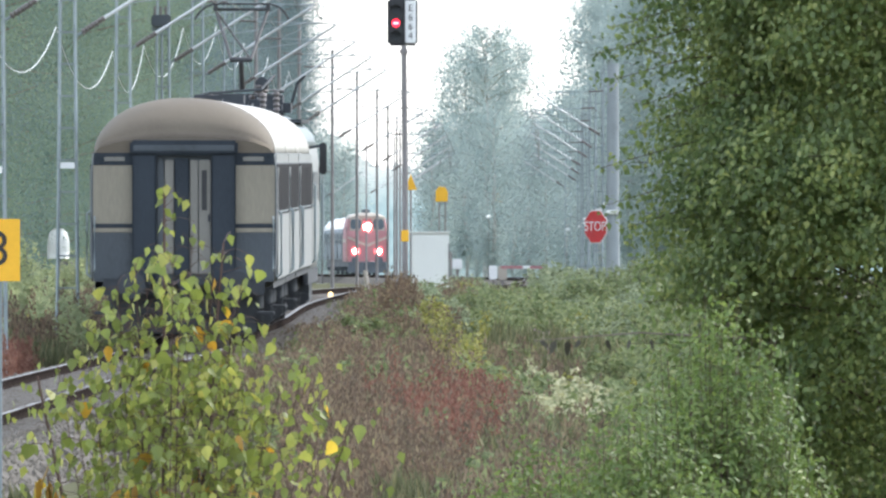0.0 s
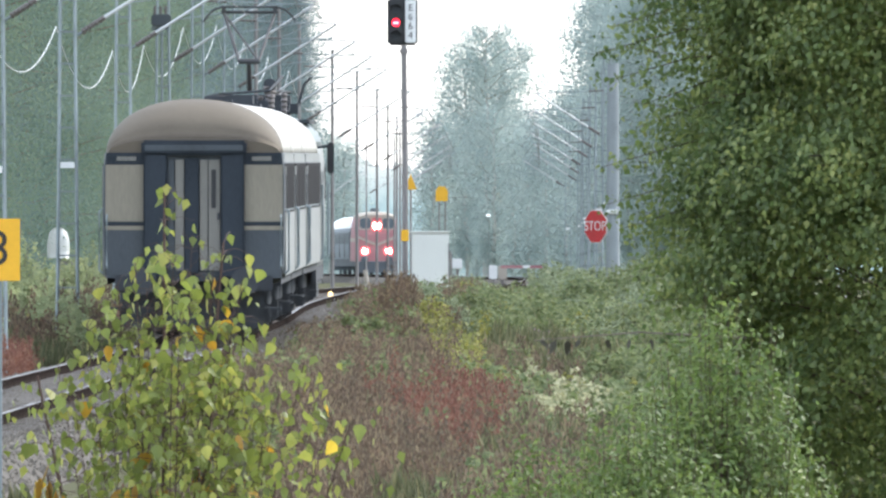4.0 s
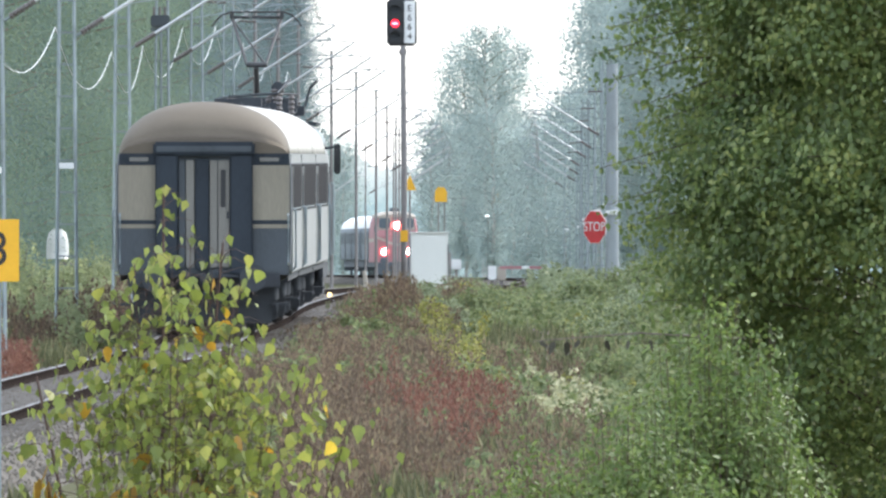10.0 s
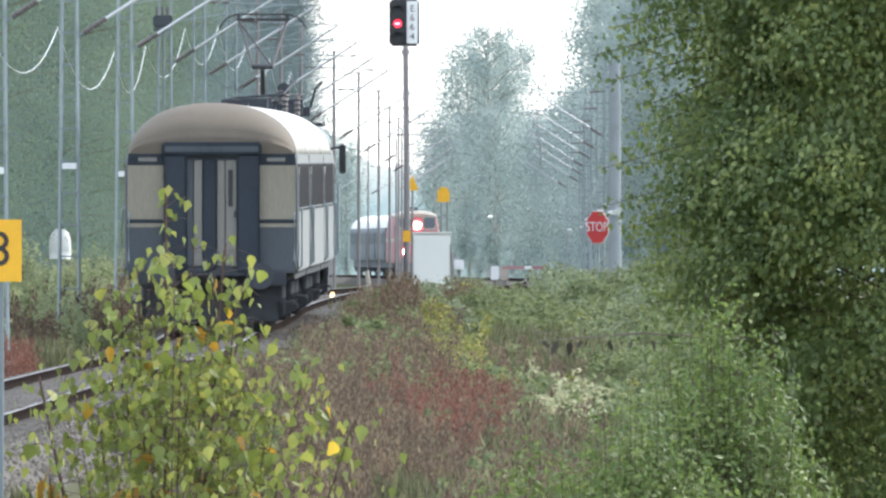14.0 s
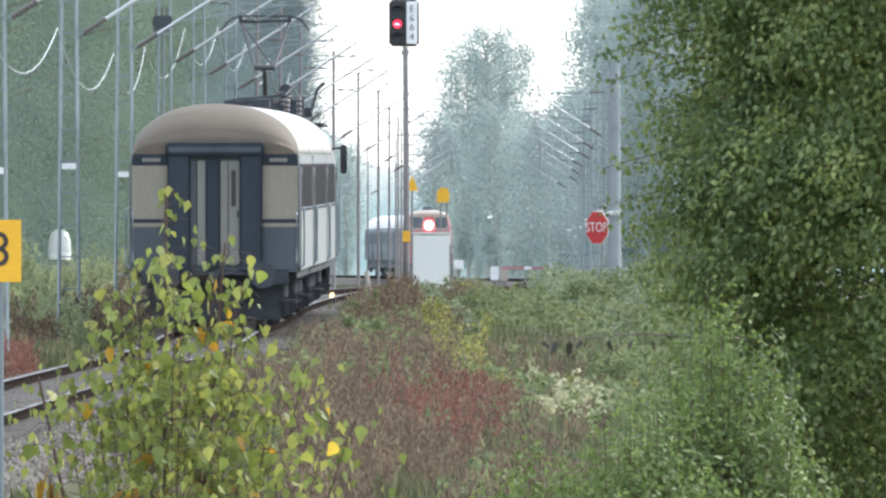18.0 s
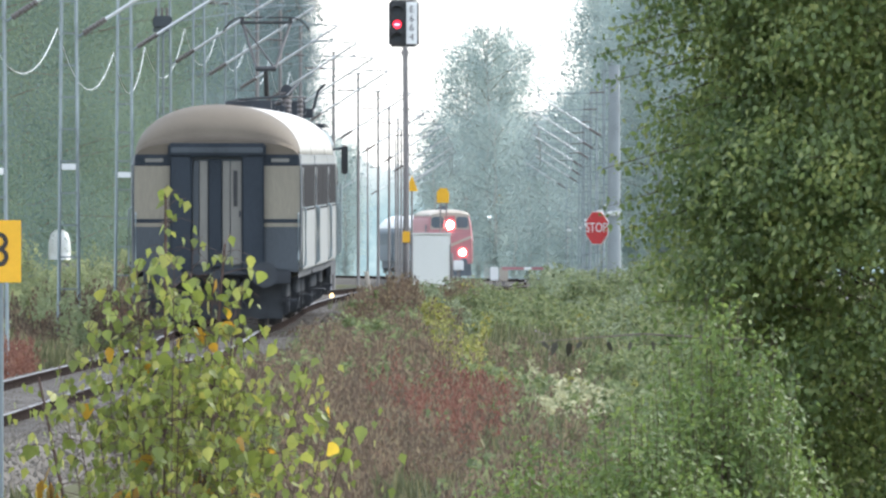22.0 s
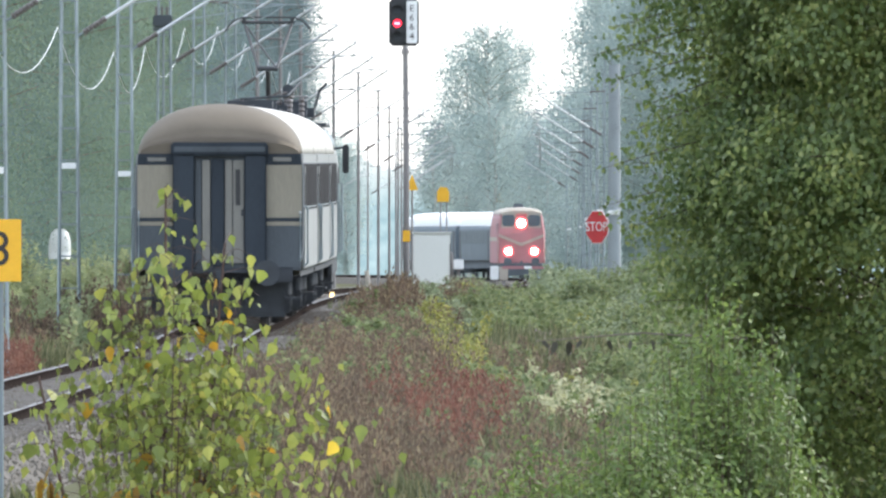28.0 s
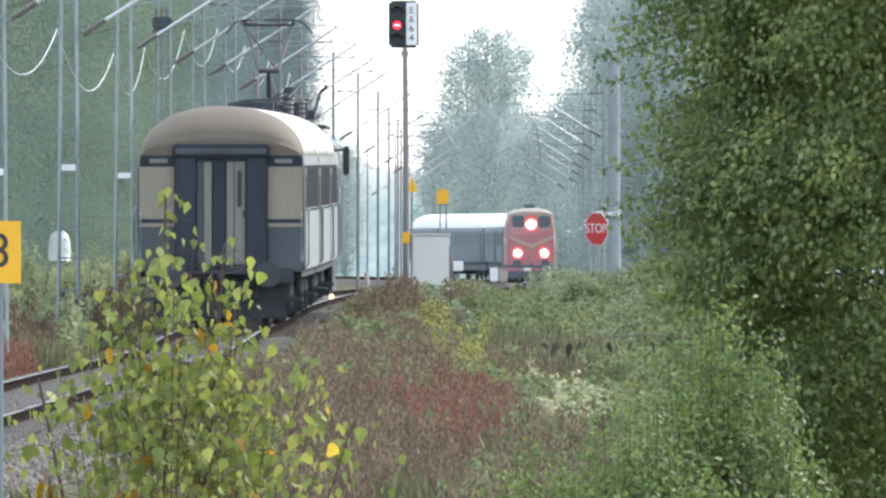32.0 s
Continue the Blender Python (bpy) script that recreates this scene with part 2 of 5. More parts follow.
def box(x0, x1, y0, y1, z0, z1, bevel=0.0, bm=None):
    bm = bm or bmesh.new()
    m = Matrix.Translation(((x0 + x1) / 2, (y0 + y1) / 2, (z0 + z1) / 2)) @ Matrix.Diagonal((x1 - x0, y1 - y0, z1 - z0, 1))
    made = bmesh.ops.create_cube(bm, size=1, matrix=m)
    if bevel:
        edges = list({e for v in made["verts"] for e in v.link_edges})
        bmesh.ops.bevel(bm, geom=edges, offset=bevel, segments=2, affect="EDGES")
    return bm


def tube(points, radius, bm=None, sides=6, taper=1.0):
    """A round bar along the points; taper: the end's radius as a share of the start's."""
    bm = bm or bmesh.new()
    pts = [Vector(p) for p in points]
    rings = []
    for i, p in enumerate(pts):
        way = (pts[min(i + 1, len(pts) - 1)] - pts[max(i - 1, 0)]).normalized()
        side = way.cross(Vector((0, 0, 1)))
        side = side.normalized() if side.length > 0.05 else way.cross(Vector((0, 1, 0))).normalized()
        up = side.cross(way)
        r = radius * (1 + (taper - 1) * i / (len(pts) - 1))
        rings.append([bm.verts.new(p + r * (math.cos(a) * side + math.sin(a) * up)) for a in (2 * math.pi * k / sides for k in range(sides))])
    for a, b in zip(rings, rings[1:]):
        for k in range(sides):
            bm.faces.new((a[k], a[(k + 1) % sides], b[(k + 1) % sides], b[k]))
    bm.faces.new(rings[0][::-1])
    bm.faces.new(rings[-1])
    return bm


def disc(center, radius, depth, axis="y", bm=None, sides=20, bevel=0.0):
    bm = bm or bmesh.new()
    turn = {"y": Matrix.Rotation(radians(90), 4, "X"), "x": Matrix.Rotation(radians(90), 4, "Y"), "z": Matrix()}[axis]
    made = bmesh.ops.create_cone(bm, cap_ends=True, segments=sides, radius1=radius, radius2=radius, depth=depth, matrix=Matrix.Translation(center) @ turn)
    if bevel:
        edges = [e for e in {e for v in made["verts"] for e in v.link_edges} if any(len(fc.verts) > 4 for fc in e.link_faces)]
        bmesh.ops.bevel(bm, geom=edges, offset=bevel, segments=2, affect="EDGES")
    return bm


def loft(sections, cap=True, smooth=True):
    bm = bmesh.new()
    rings = [[bm.verts.new(p) for p in s] for s in sections]
    for a, b in zip(rings, rings[1:]):
        for k in range(len(a) - 1):
            bm.faces.new((a[k], a[k + 1], b[k + 1], b[k]))
    if cap:
        bm.faces.new(rings[0])
        bm.faces.new(rings[-1][::-1])
    for fc in bm.faces:
        fc.smooth = smooth and len(fc.verts) == 4
    return bm


def slab(outline, y0, y1, bevel=0.0):
    """A plate in the x-z plane, from y0 to y1."""
    bm = bmesh.new()
    a, b = [bm.verts.new((x, y0, z)) for x, z in outline], [bm.verts.new((x, y1, z)) for x, z in outline]
    bm.faces.new(a)
    bm.faces.new(b[::-1])
    for k in range(len(a)):
        j = (k + 1) % len(a)
        bm.faces.new((a[k], b[k], b[j], a[j]))
    bmesh.ops.recalc_face_normals(bm, faces=bm.faces)
    if bevel:
        bmesh.ops.bevel(bm, geom=list(bm.edges), offset=bevel, segments=1, affect="EDGES")
    return bm


def words(name, text, size, mat, parent, m):
    """Lettering as a thin mesh, facing -y."""
    cu = bpy.data.curves.new(name, "FONT")
    cu.body, cu.size, cu.align_x, cu.align_y, cu.extrude = text, size, "CENTER", "CENTER", 0.003
    cu.space_line = 0.8
    tmp = new(name, cu)
    me = bpy.data.meshes.new_from_object(tmp.evaluated_get(bpy.context.evaluated_depsgraph_get()))
    bpy.data.objects.remove(tmp)
    me.transform(m @ Matrix.Rotation(radians(90), 4, "X"))
    return link_data(name, me, mat, parent)


def cloud(name, centers, sizes, mat, parent=None, shape="diamond", hang=0.3, rng=None, upright=False, face=None, loose=0.5):
    """Many small leaves in one mesh: one kite-shaped blade for each centre; face: the way each blade's upper side looks, more or less."""
    rng = rng or np.random.default_rng(5)
    c = np.asarray(centers, float)
    n = len(c)
    s = np.broadcast_to(np.asarray(sizes, float), (n,))[:, None]
    a = rng.normal(size=(n, 3))
    a[:, 2] -= hang * 2
    if upright:
        a = a * (0.35, 0.35, 0.2) + (0, 0, 1)
    a /= np.linalg.norm(a, axis=1)[:, None]
    b = np.cross(a, rng.normal(size=(n, 3)))
    b /= np.linalg.norm(b, axis=1)[:, None] + 1e-9
    nrm = np.cross(a, b)
    if face is not None:
        nrm = np.asarray(face, float)
        nrm = nrm / (np.linalg.norm(nrm, axis=1)[:, None] + 1e-9) + np.reshape(loose, (-1, 1)) * rng.normal(size=(n, 3))
        nrm /= np.linalg.norm(nrm, axis=1)[:, None] + 1e-9
        a = a - nrm * np.sum(a * nrm, axis=1)[:, None]
        a /= np.linalg.norm(a, axis=1)[:, None] + 1e-9
        b = np.cross(nrm, a)
    w, at = {"diamond": (0.42, 0.05), "drop": (0.36, 0.2), "narrow": (0.24, 0.05), "blade": (0.05, 0.05), "spear": (0.13, 0.1)}[shape]
    v = np.stack([c - a * s * 0.5, c - a * s * at + b * s * w + nrm * s * 0.07, c + a * s * 0.5, c - a * s * at - b * s * w + nrm * s * 0.07], 1).reshape(-1, 3)
    me = bpy.data.meshes.new(name)
    me.vertices.add(4 * n)
    me.vertices.foreach_set("co", v.ravel())
    me.loops.add(6 * n)
    base = (np.arange(n) * 4)[:, None]
    me.loops.foreach_set("vertex_index", (base + np.array([0, 1, 2, 0, 2, 3])).ravel().astype(np.int32))
    me.polygons.add(2 * n)
    me.polygons.foreach_set("loop_start", np.arange(0, 6 * n, 3, dtype=np.int32))
    me.update(calc_edges=True)
    me.validate()
    me.materials.append(mat)
    return link_data(name, me, mat, parent)


def ribbed(a, b, r, ribs):
    """One ribbed insulator from a to b."""
    a, b = Vector(a), Vector(b)
    bm = bmesh.new()
    way = (b - a).normalized()
    side = way.cross(Vector((0, 1, 0))).normalized()
    up = side.cross(way)
    rings = []
    for k in range(2 * ribs + 1):
        rr = r if k % 2 else r * 0.6
        p = a.lerp(b, k / (2 * ribs))
        rings.append([bm.verts.new(p + rr * (math.cos(t) * side + math.sin(t) * up)) for t in (2 * math.pi * j / 10 for j in range(10))])
    for u, v in zip(rings, rings[1:]):
        for j in range(10):
            bm.faces.new((u[j], u[(j + 1) % 10], v[(j + 1) % 10], v[j]))
    bm.faces.new(rings[0][::-1])
    bm.faces.new(rings[-1])
    return bm


# ---- the lie of the land and the tracks ----


def smooth_table(ys, vs, width):
    grid = np.arange(-300, 5401, 1.0)
    raw = np.interp(grid, ys, vs)
    k = np.ones(width) / width
    return grid, np.convolve(np.pad(raw, width, mode="edge"), np.convolve(k, k), mode="same")[width:-width]


RAIL = smooth_table([-300, 0, 180, 270, 705, 840, 1200, 1935, 2298, 3600], [-1.0, -1.0, -0.9, -0.70, 0.84, 1.04, 1.06, 1.08, 1.27, 1.3], 45)
MAIN = smooth_table([-300, 180, 321, 402, 447, 510, 541, 609, 640, 664, 690, 750, 900, 1200, 1500, 1800, 1980, 2091, 2166, 2226, 2298, 2400, 2550, 2850, 4200, 9000], [-24.0, -9.4, -7.4, -6.4, -5.9, -4.98, -4.44, -4.28, -4.02, -3.93, -3.89, -3.67, -2.85, -1.3, 0.0, 0.6, 0.5, -0.4, -1.75, -3.6, -5.4, -7.2, -9.8, -15.0, -45.0, -160.0], 27)
LOOP = smooth_table([-300, 870, 930, 1200, 1410, 1680, 1860, 1978, 2003, 2023, 2049, 2058, 2078, 2088, 2124, 2166, 2193, 2226, 2271, 2298, 2400, 2550, 2850, 9000], [-3.0, -3.0, -2.6, 3.3, 4.2, 5.2, 5.6, 5.53, 5.28, 4.86, 4.11, 2.62, 0.4, -0.33, -0.98, -1.75, -2.85, -3.6, -4.9, -5.4, -7.2, -9.8, -15, -160], 9)


def rail_z(y):
    return float(np.interp(y, *RAIL))


def main_x(y):
    return float(np.interp(y, *MAIN))


def loop_x(y):
    return float(np.interp(y, *LOOP))


def ground_z(x, y):
    """Meadow beside the low embankment; it sinks between the viewer and the line, then climbs with it."""
    near = np.interp(y, [-300, 0, 90, 180, 285, 390], [0, 0, -0.5, -0.95, -1.3, -0.85])
    far = np.interp(y, *RAIL) - 0.62
    f = np.clip((y - 285) / 120, 0, 1)
    z = near * (1 - f) + far * f
    off = np.abs(x - np.interp(y, *MAIN))
    z = z - 0.25 * np.clip((off - 3) / 4, 0, 1) * f
    mound = np.exp(-(((y - 700) / 130) ** 2)) * np.clip((x - np.interp(y, *MAIN) - 1.9) / 1.2, 0, 1)
    z = z + 0.42 * mound
    return z + 0.06 * np.sin(x * 0.9 + y * 0.043) * np.clip((off - 2.6) / 2, 0, 1)


def make_ground():
    xs = np.unique(np.concatenate([np.linspace(-3000, -60, 12), np.linspace(-60, -14, 12), np.linspace(-14, 14, 57), np.linspace(14, 60, 12), np.linspace(60, 3000, 12)]))
    ys = np.unique(np.concatenate([np.linspace(-300, 0, 8), np.linspace(0, 960, 181), np.linspace(960, 2700, 120), np.linspace(2700, 4900, 30)]))
    X, Y = np.meshgrid(xs, ys)
    Z = ground_z(X, Y)
    me = bpy.data.meshes.new("ground")
    nx, ny = len(xs), len(ys)
    idx = np.arange(nx * ny).reshape(ny, nx)
    faces = np.stack([idx[:-1, :-1], idx[:-1, 1:], idx[1:, 1:], idx[1:, :-1]], -1).reshape(-1, 4)
    me.from_pydata(np.stack([X, Y, Z], -1).reshape(-1, 3).tolist(), [], faces.tolist())
    for p in me.polygons:
        p.use_smooth = True
    tagged(link_data("ground", me, M["ground"]), "rough meadow ground beside a railway line", "ground", kind="structure")


make_ground()


def strip(path, y0, y1, step, profile):
    """Sweeps a cross-section (x, z from the rail's top) along a track."""
    ys = np.arange(y0, y1 + step, step)
    return loft([[(path(y) + x, y, rail_z(y) + z) for x, z in profile] for y in ys], cap=False, smooth=False)


def make_track(name, path, y0, y1, label):
    track = thing(name, label, "railway track", kind="structure")
    part("ballast_bed", strip(path, y0, y1, 8, [(-2.7, -0.9), (-1.75, -0.24), (-1.45, -0.17), (1.45, -0.17), (1.75, -0.24), (2.7, -0.9)]), M["ballast"], track)
    for side in (-0.8, 0.8):
        r = part("rail", strip(path, y0, y1, 6, [(side - 0.07, -0.17), (side - 0.07, -0.145), (side - 0.012, -0.12), (side - 0.012, -0.045), (side - 0.036, -0.035), (side - 0.036, -0.004), (side - 0.028, 0), (side + 0.028, 0), (side + 0.036, -0.004), (side + 0.036, -0.035), (side + 0.012, -0.045), (side + 0.012, -0.12), (side + 0.07, -0.145), (side + 0.07, -0.17)]), M["rail_rust"], track)
        part("rail_head", strip(path, y0, y1, 6, [(side - 0.034, -0.006), (side - 0.034, 0.003), (side + 0.034, 0.003), (side + 0.034, -0.006)]), M["rail"], r, "worn shiny running surface")
    bm = box(-1.3, 1.3, -0.13, 0.13, -0.36, -0.135, 0.02)
    me = bpy.data.meshes.new("sleeper")
    bm.to_mesh(me)
    bm.free()
    me.materials.append(M["sleeper"])
    y = max(y0, 290)
    for i in range(250 if path is main_x else 40):
        ob = link_data("sleeper", me, None, track)
        ob.matrix_basis = Matrix.Translation((path(y), y, rail_z(y))) @ Matrix.Rotation(-math.atan(path(y + 1) - path(y)), 4, "Z")
        y += 0.61
    if path is main_x:
        v, f = [], []
        unit = [(sx, sy, sz) for sx in (-1.3, 1.3) for sy in (-0.13, 0.13) for sz in (-0.36, -0.135)]
        for k in range(800):
            b = 8 * k
            v += [(path(y) + a, y + c, rail_z(y) + d) for a, c, d in unit]
            f += [[b + i for i in q] for q in ((0, 1, 3, 2), (4, 6, 7, 5), (0, 4, 5, 1), (2, 3, 7, 6), (1, 5, 7, 3))]
            y += 0.61
        me = bpy.data.meshes.new("far_sleepers")
        me.from_pydata(v, [], f)
        tagged(link_data("far_sleepers", me, M["sleeper"], track), kind="stuff")
    return track


make_track("main_track", main_x, -100, 4200, "ballasted railway track with worn steel rails and concrete sleepers")
make_track("loop_track", loop_x, 1035, 2100, "passing loop track with steel rails on ballast")


def make_stones():
    rng = np.random.default_rng(3)
    n = 32000
    y = 285 + 565 * rng.uniform(0, 1, n) ** 1.5
    off = rng.uniform(-2.0, 2.5, n)
    x = np.interp(y, *MAIN) + off
    z = np.interp(y, *RAIL) + np.interp(np.abs(off), [0, 1.45, 1.75, 2.7], [-0.17, -0.17, -0.24, -0.9]) + 0.005
    r = rng.uniform(0.02, 0.045, n)
    unit = np.array([[1, 0, 0], [0, 1, 0], [-1, 0, 0], [0, -1, 0], [0, 0, 1], [0, 0, -1]], float)
    v = unit[None] * (1 + 0.35 * rng.normal(size=(n, 6, 1))) * (r[:, None] * rng.uniform(0.7, 1.3, (n, 3)))[:, None]
    ang = rng.uniform(0, 3, n)
    ca, sa = np.cos(ang)[:, None], np.sin(ang)[:, None]
    v = np.stack([v[..., 0] * ca - v[..., 2] * sa, v[..., 1], v[..., 0] * sa + v[..., 2] * ca], -1) + np.stack([x, y, z], -1)[:, None]
    f = np.array([[0, 1, 4], [1, 2, 4], [2, 3, 4], [3, 0, 4], [1, 0, 5], [2, 1, 5], [3, 2, 5], [0, 3, 5]])
    me = bpy.data.meshes.new("ballast_stones")
    me.from_pydata(v.reshape(-1, 3).tolist(), [], (np.arange(n)[:, None, None] * 6 + f).reshape(-1, 3).tolist())
    tagged(link_data("ballast_stones", me, M["stone"]), "grey crushed ballast stones round the sleepers", "ballast", kind="stuff")


make_stones()


def ride(path, y, length):
    """The pose of a vehicle whose near end stands at y on a track, its own +y pointing away along the track."""
    a = Vector((path(y), y, rail_z(y)))
    b = Vector((path(y + length), y + length, rail_z(y + length)))
    fy = (b - a).normalized()
    fx = fy.cross(Vector((0, 0, 1))).normalized()
    fz = fx.cross(fy)
    m = Matrix((fx, fy, fz)).transposed().to_4x4()
    m.translation = a
    return m

# ---- the railcar end coach and its electric locomotive ----


def half_width(z):
    return 1.56 - 0.05 * max(0, (1.9 - z) / 0.8) ** 2 - 0.05 * max(0, (z - 2.9) / 0.5) ** 2


def coach_body(length, z0=1.12, z1=3.34, w=1.0):
    zs = np.linspace(z0, z1, 9)
    ring = [(-half_width(z) * w, z) for z in zs] + [(half_width(z) * w, z) for z in zs[::-1]]
    ring.append(ring[0])
    secs = []
    for y, k in ((0.0, 0.985), (0.05, 0.995), (0.15, 1.0), (length - 0.15, 1.0), (length, 0.985)):
        secs.append([(x * k, y, z) for x, z in ring])
    return loft(secs)


def coach_roof(length, eave=3.34, top=4.3, end_top=3.62, run=1.5, w=1.51, piece="all"):
    secs = []
    stations = [0, 0.04, 0.12, 0.25, 0.45, 0.7, 1.0, 1.3, 1.5]
    middle = list(np.linspace(4, length - 4, 6))
    tail = [length - s for s in stations[::-1]]
    for y in {"all": stations + middle + tail, "near": stations, "far": tail, "middle": [1.5] + middle + [length - 1.5]}[piece]:
        e = min(y, length - y, run) / run
        h = end_top + (top - end_top) * math.sqrt(max(0, 1 - (1 - e) ** 2)) - eave
        ww = w * (0.975 + 0.025 * min(1, e * 5))
        ring = []
        for k in range(25):
            a = math.pi * k / 24
            c, s = math.cos(a), math.sin(a)
            ring.append((-ww * math.copysign(abs(c) ** 0.93, c), y, eave + h * abs(s) ** 0.98))
        ring.append(ring[0])
        secs.append(ring)
    return loft(secs)


def wheel_set(parent, y, r=0.46, mat="black"):
    ws = part("wheelset", tube([(-0.8, y, r), (0.8, y, r)], 0.09, sides=8), M[mat], parent)
    for s in (-0.8, 0.8):
        bm = disc((s, y, r), r, 0.13, "x", sides=28, bevel=0.02)
        disc((s - math.copysign(0.05, s), y, r), r + 0.03, 0.03, "x", bm, 28)
        part("wheel", bm, M[mat], ws, "dark steel wheel")


def bogie(parent, y, wheelbase=2.5, mat="black"):
    bm = box(-1.15, -1.02, y - wheelbase / 2 - 0.45, y + wheelbase / 2 + 0.45, 0.45, 0.75, 0.03)
    box(1.02, 1.15, y - wheelbase / 2 - 0.45, y + wheelbase / 2 + 0.45, 0.45, 0.75, 0.03, bm)
    box(-1.1, 1.1, y - 0.25, y + 0.25, 0.5, 0.85, 0.03, bm)
    b = part("bogie", bm, M[mat], parent)
    for s in (-1, 1):
        for e in (-1, 1):
            yy = y + e * wheelbase / 2
            part("axle_box", box(s * 1.18 - 0.1, s * 1.18 + 0.1, yy - 0.17, yy + 0.17, 0.28, 0.66, 0.04), M[mat], b)
            part("spring", disc((s * 1.18, yy, 0.77), 0.11, 0.24, "z", sides=12), M[mat], b)
    for e in (-1, 1):
        wheel_set(b, y + e * wheelbase / 2, mat=mat)


def buffers(parent, y=0.0, out=-0.6, mat="black"):
    for s in (-0.88, 0.88):
        bm = tube([(s, y, 1.06), (s, y + out * 0.5, 1.06)], 0.11, sides=14)
        tube([(s, y + out * 0.5, 1.06), (s, y + out, 1.06)], 0.075, bm, 14)
        disc((s, y + out, 1.06), 0.25, 0.05, "y", bm, 24, 0.015)
        part("buffer", bm, M[mat], parent, "round sooty steel buffer")
    bm = box(-0.07, 0.07, y + out * 0.8, y, 0.95, 1.1, 0.02)
    tube([(0, y + out * 0.8, 1.0), (0.02, y + out * 0.9, 0.75), (0, y + out * 0.6, 0.6)], 0.035, bm)
    part("coupling", bm, M[mat], parent)
    for s in (-0.42, -0.3, 0.34, 0.46):
        part("brake_hose", tube([(s, y, 0.98), (s, y - 0.2, 0.85), (s * 1.05, y - 0.18, 0.55), (s * 1.15, y - 0.05, 0.45)], 0.028), M[mat], parent)


COACH = 24.7


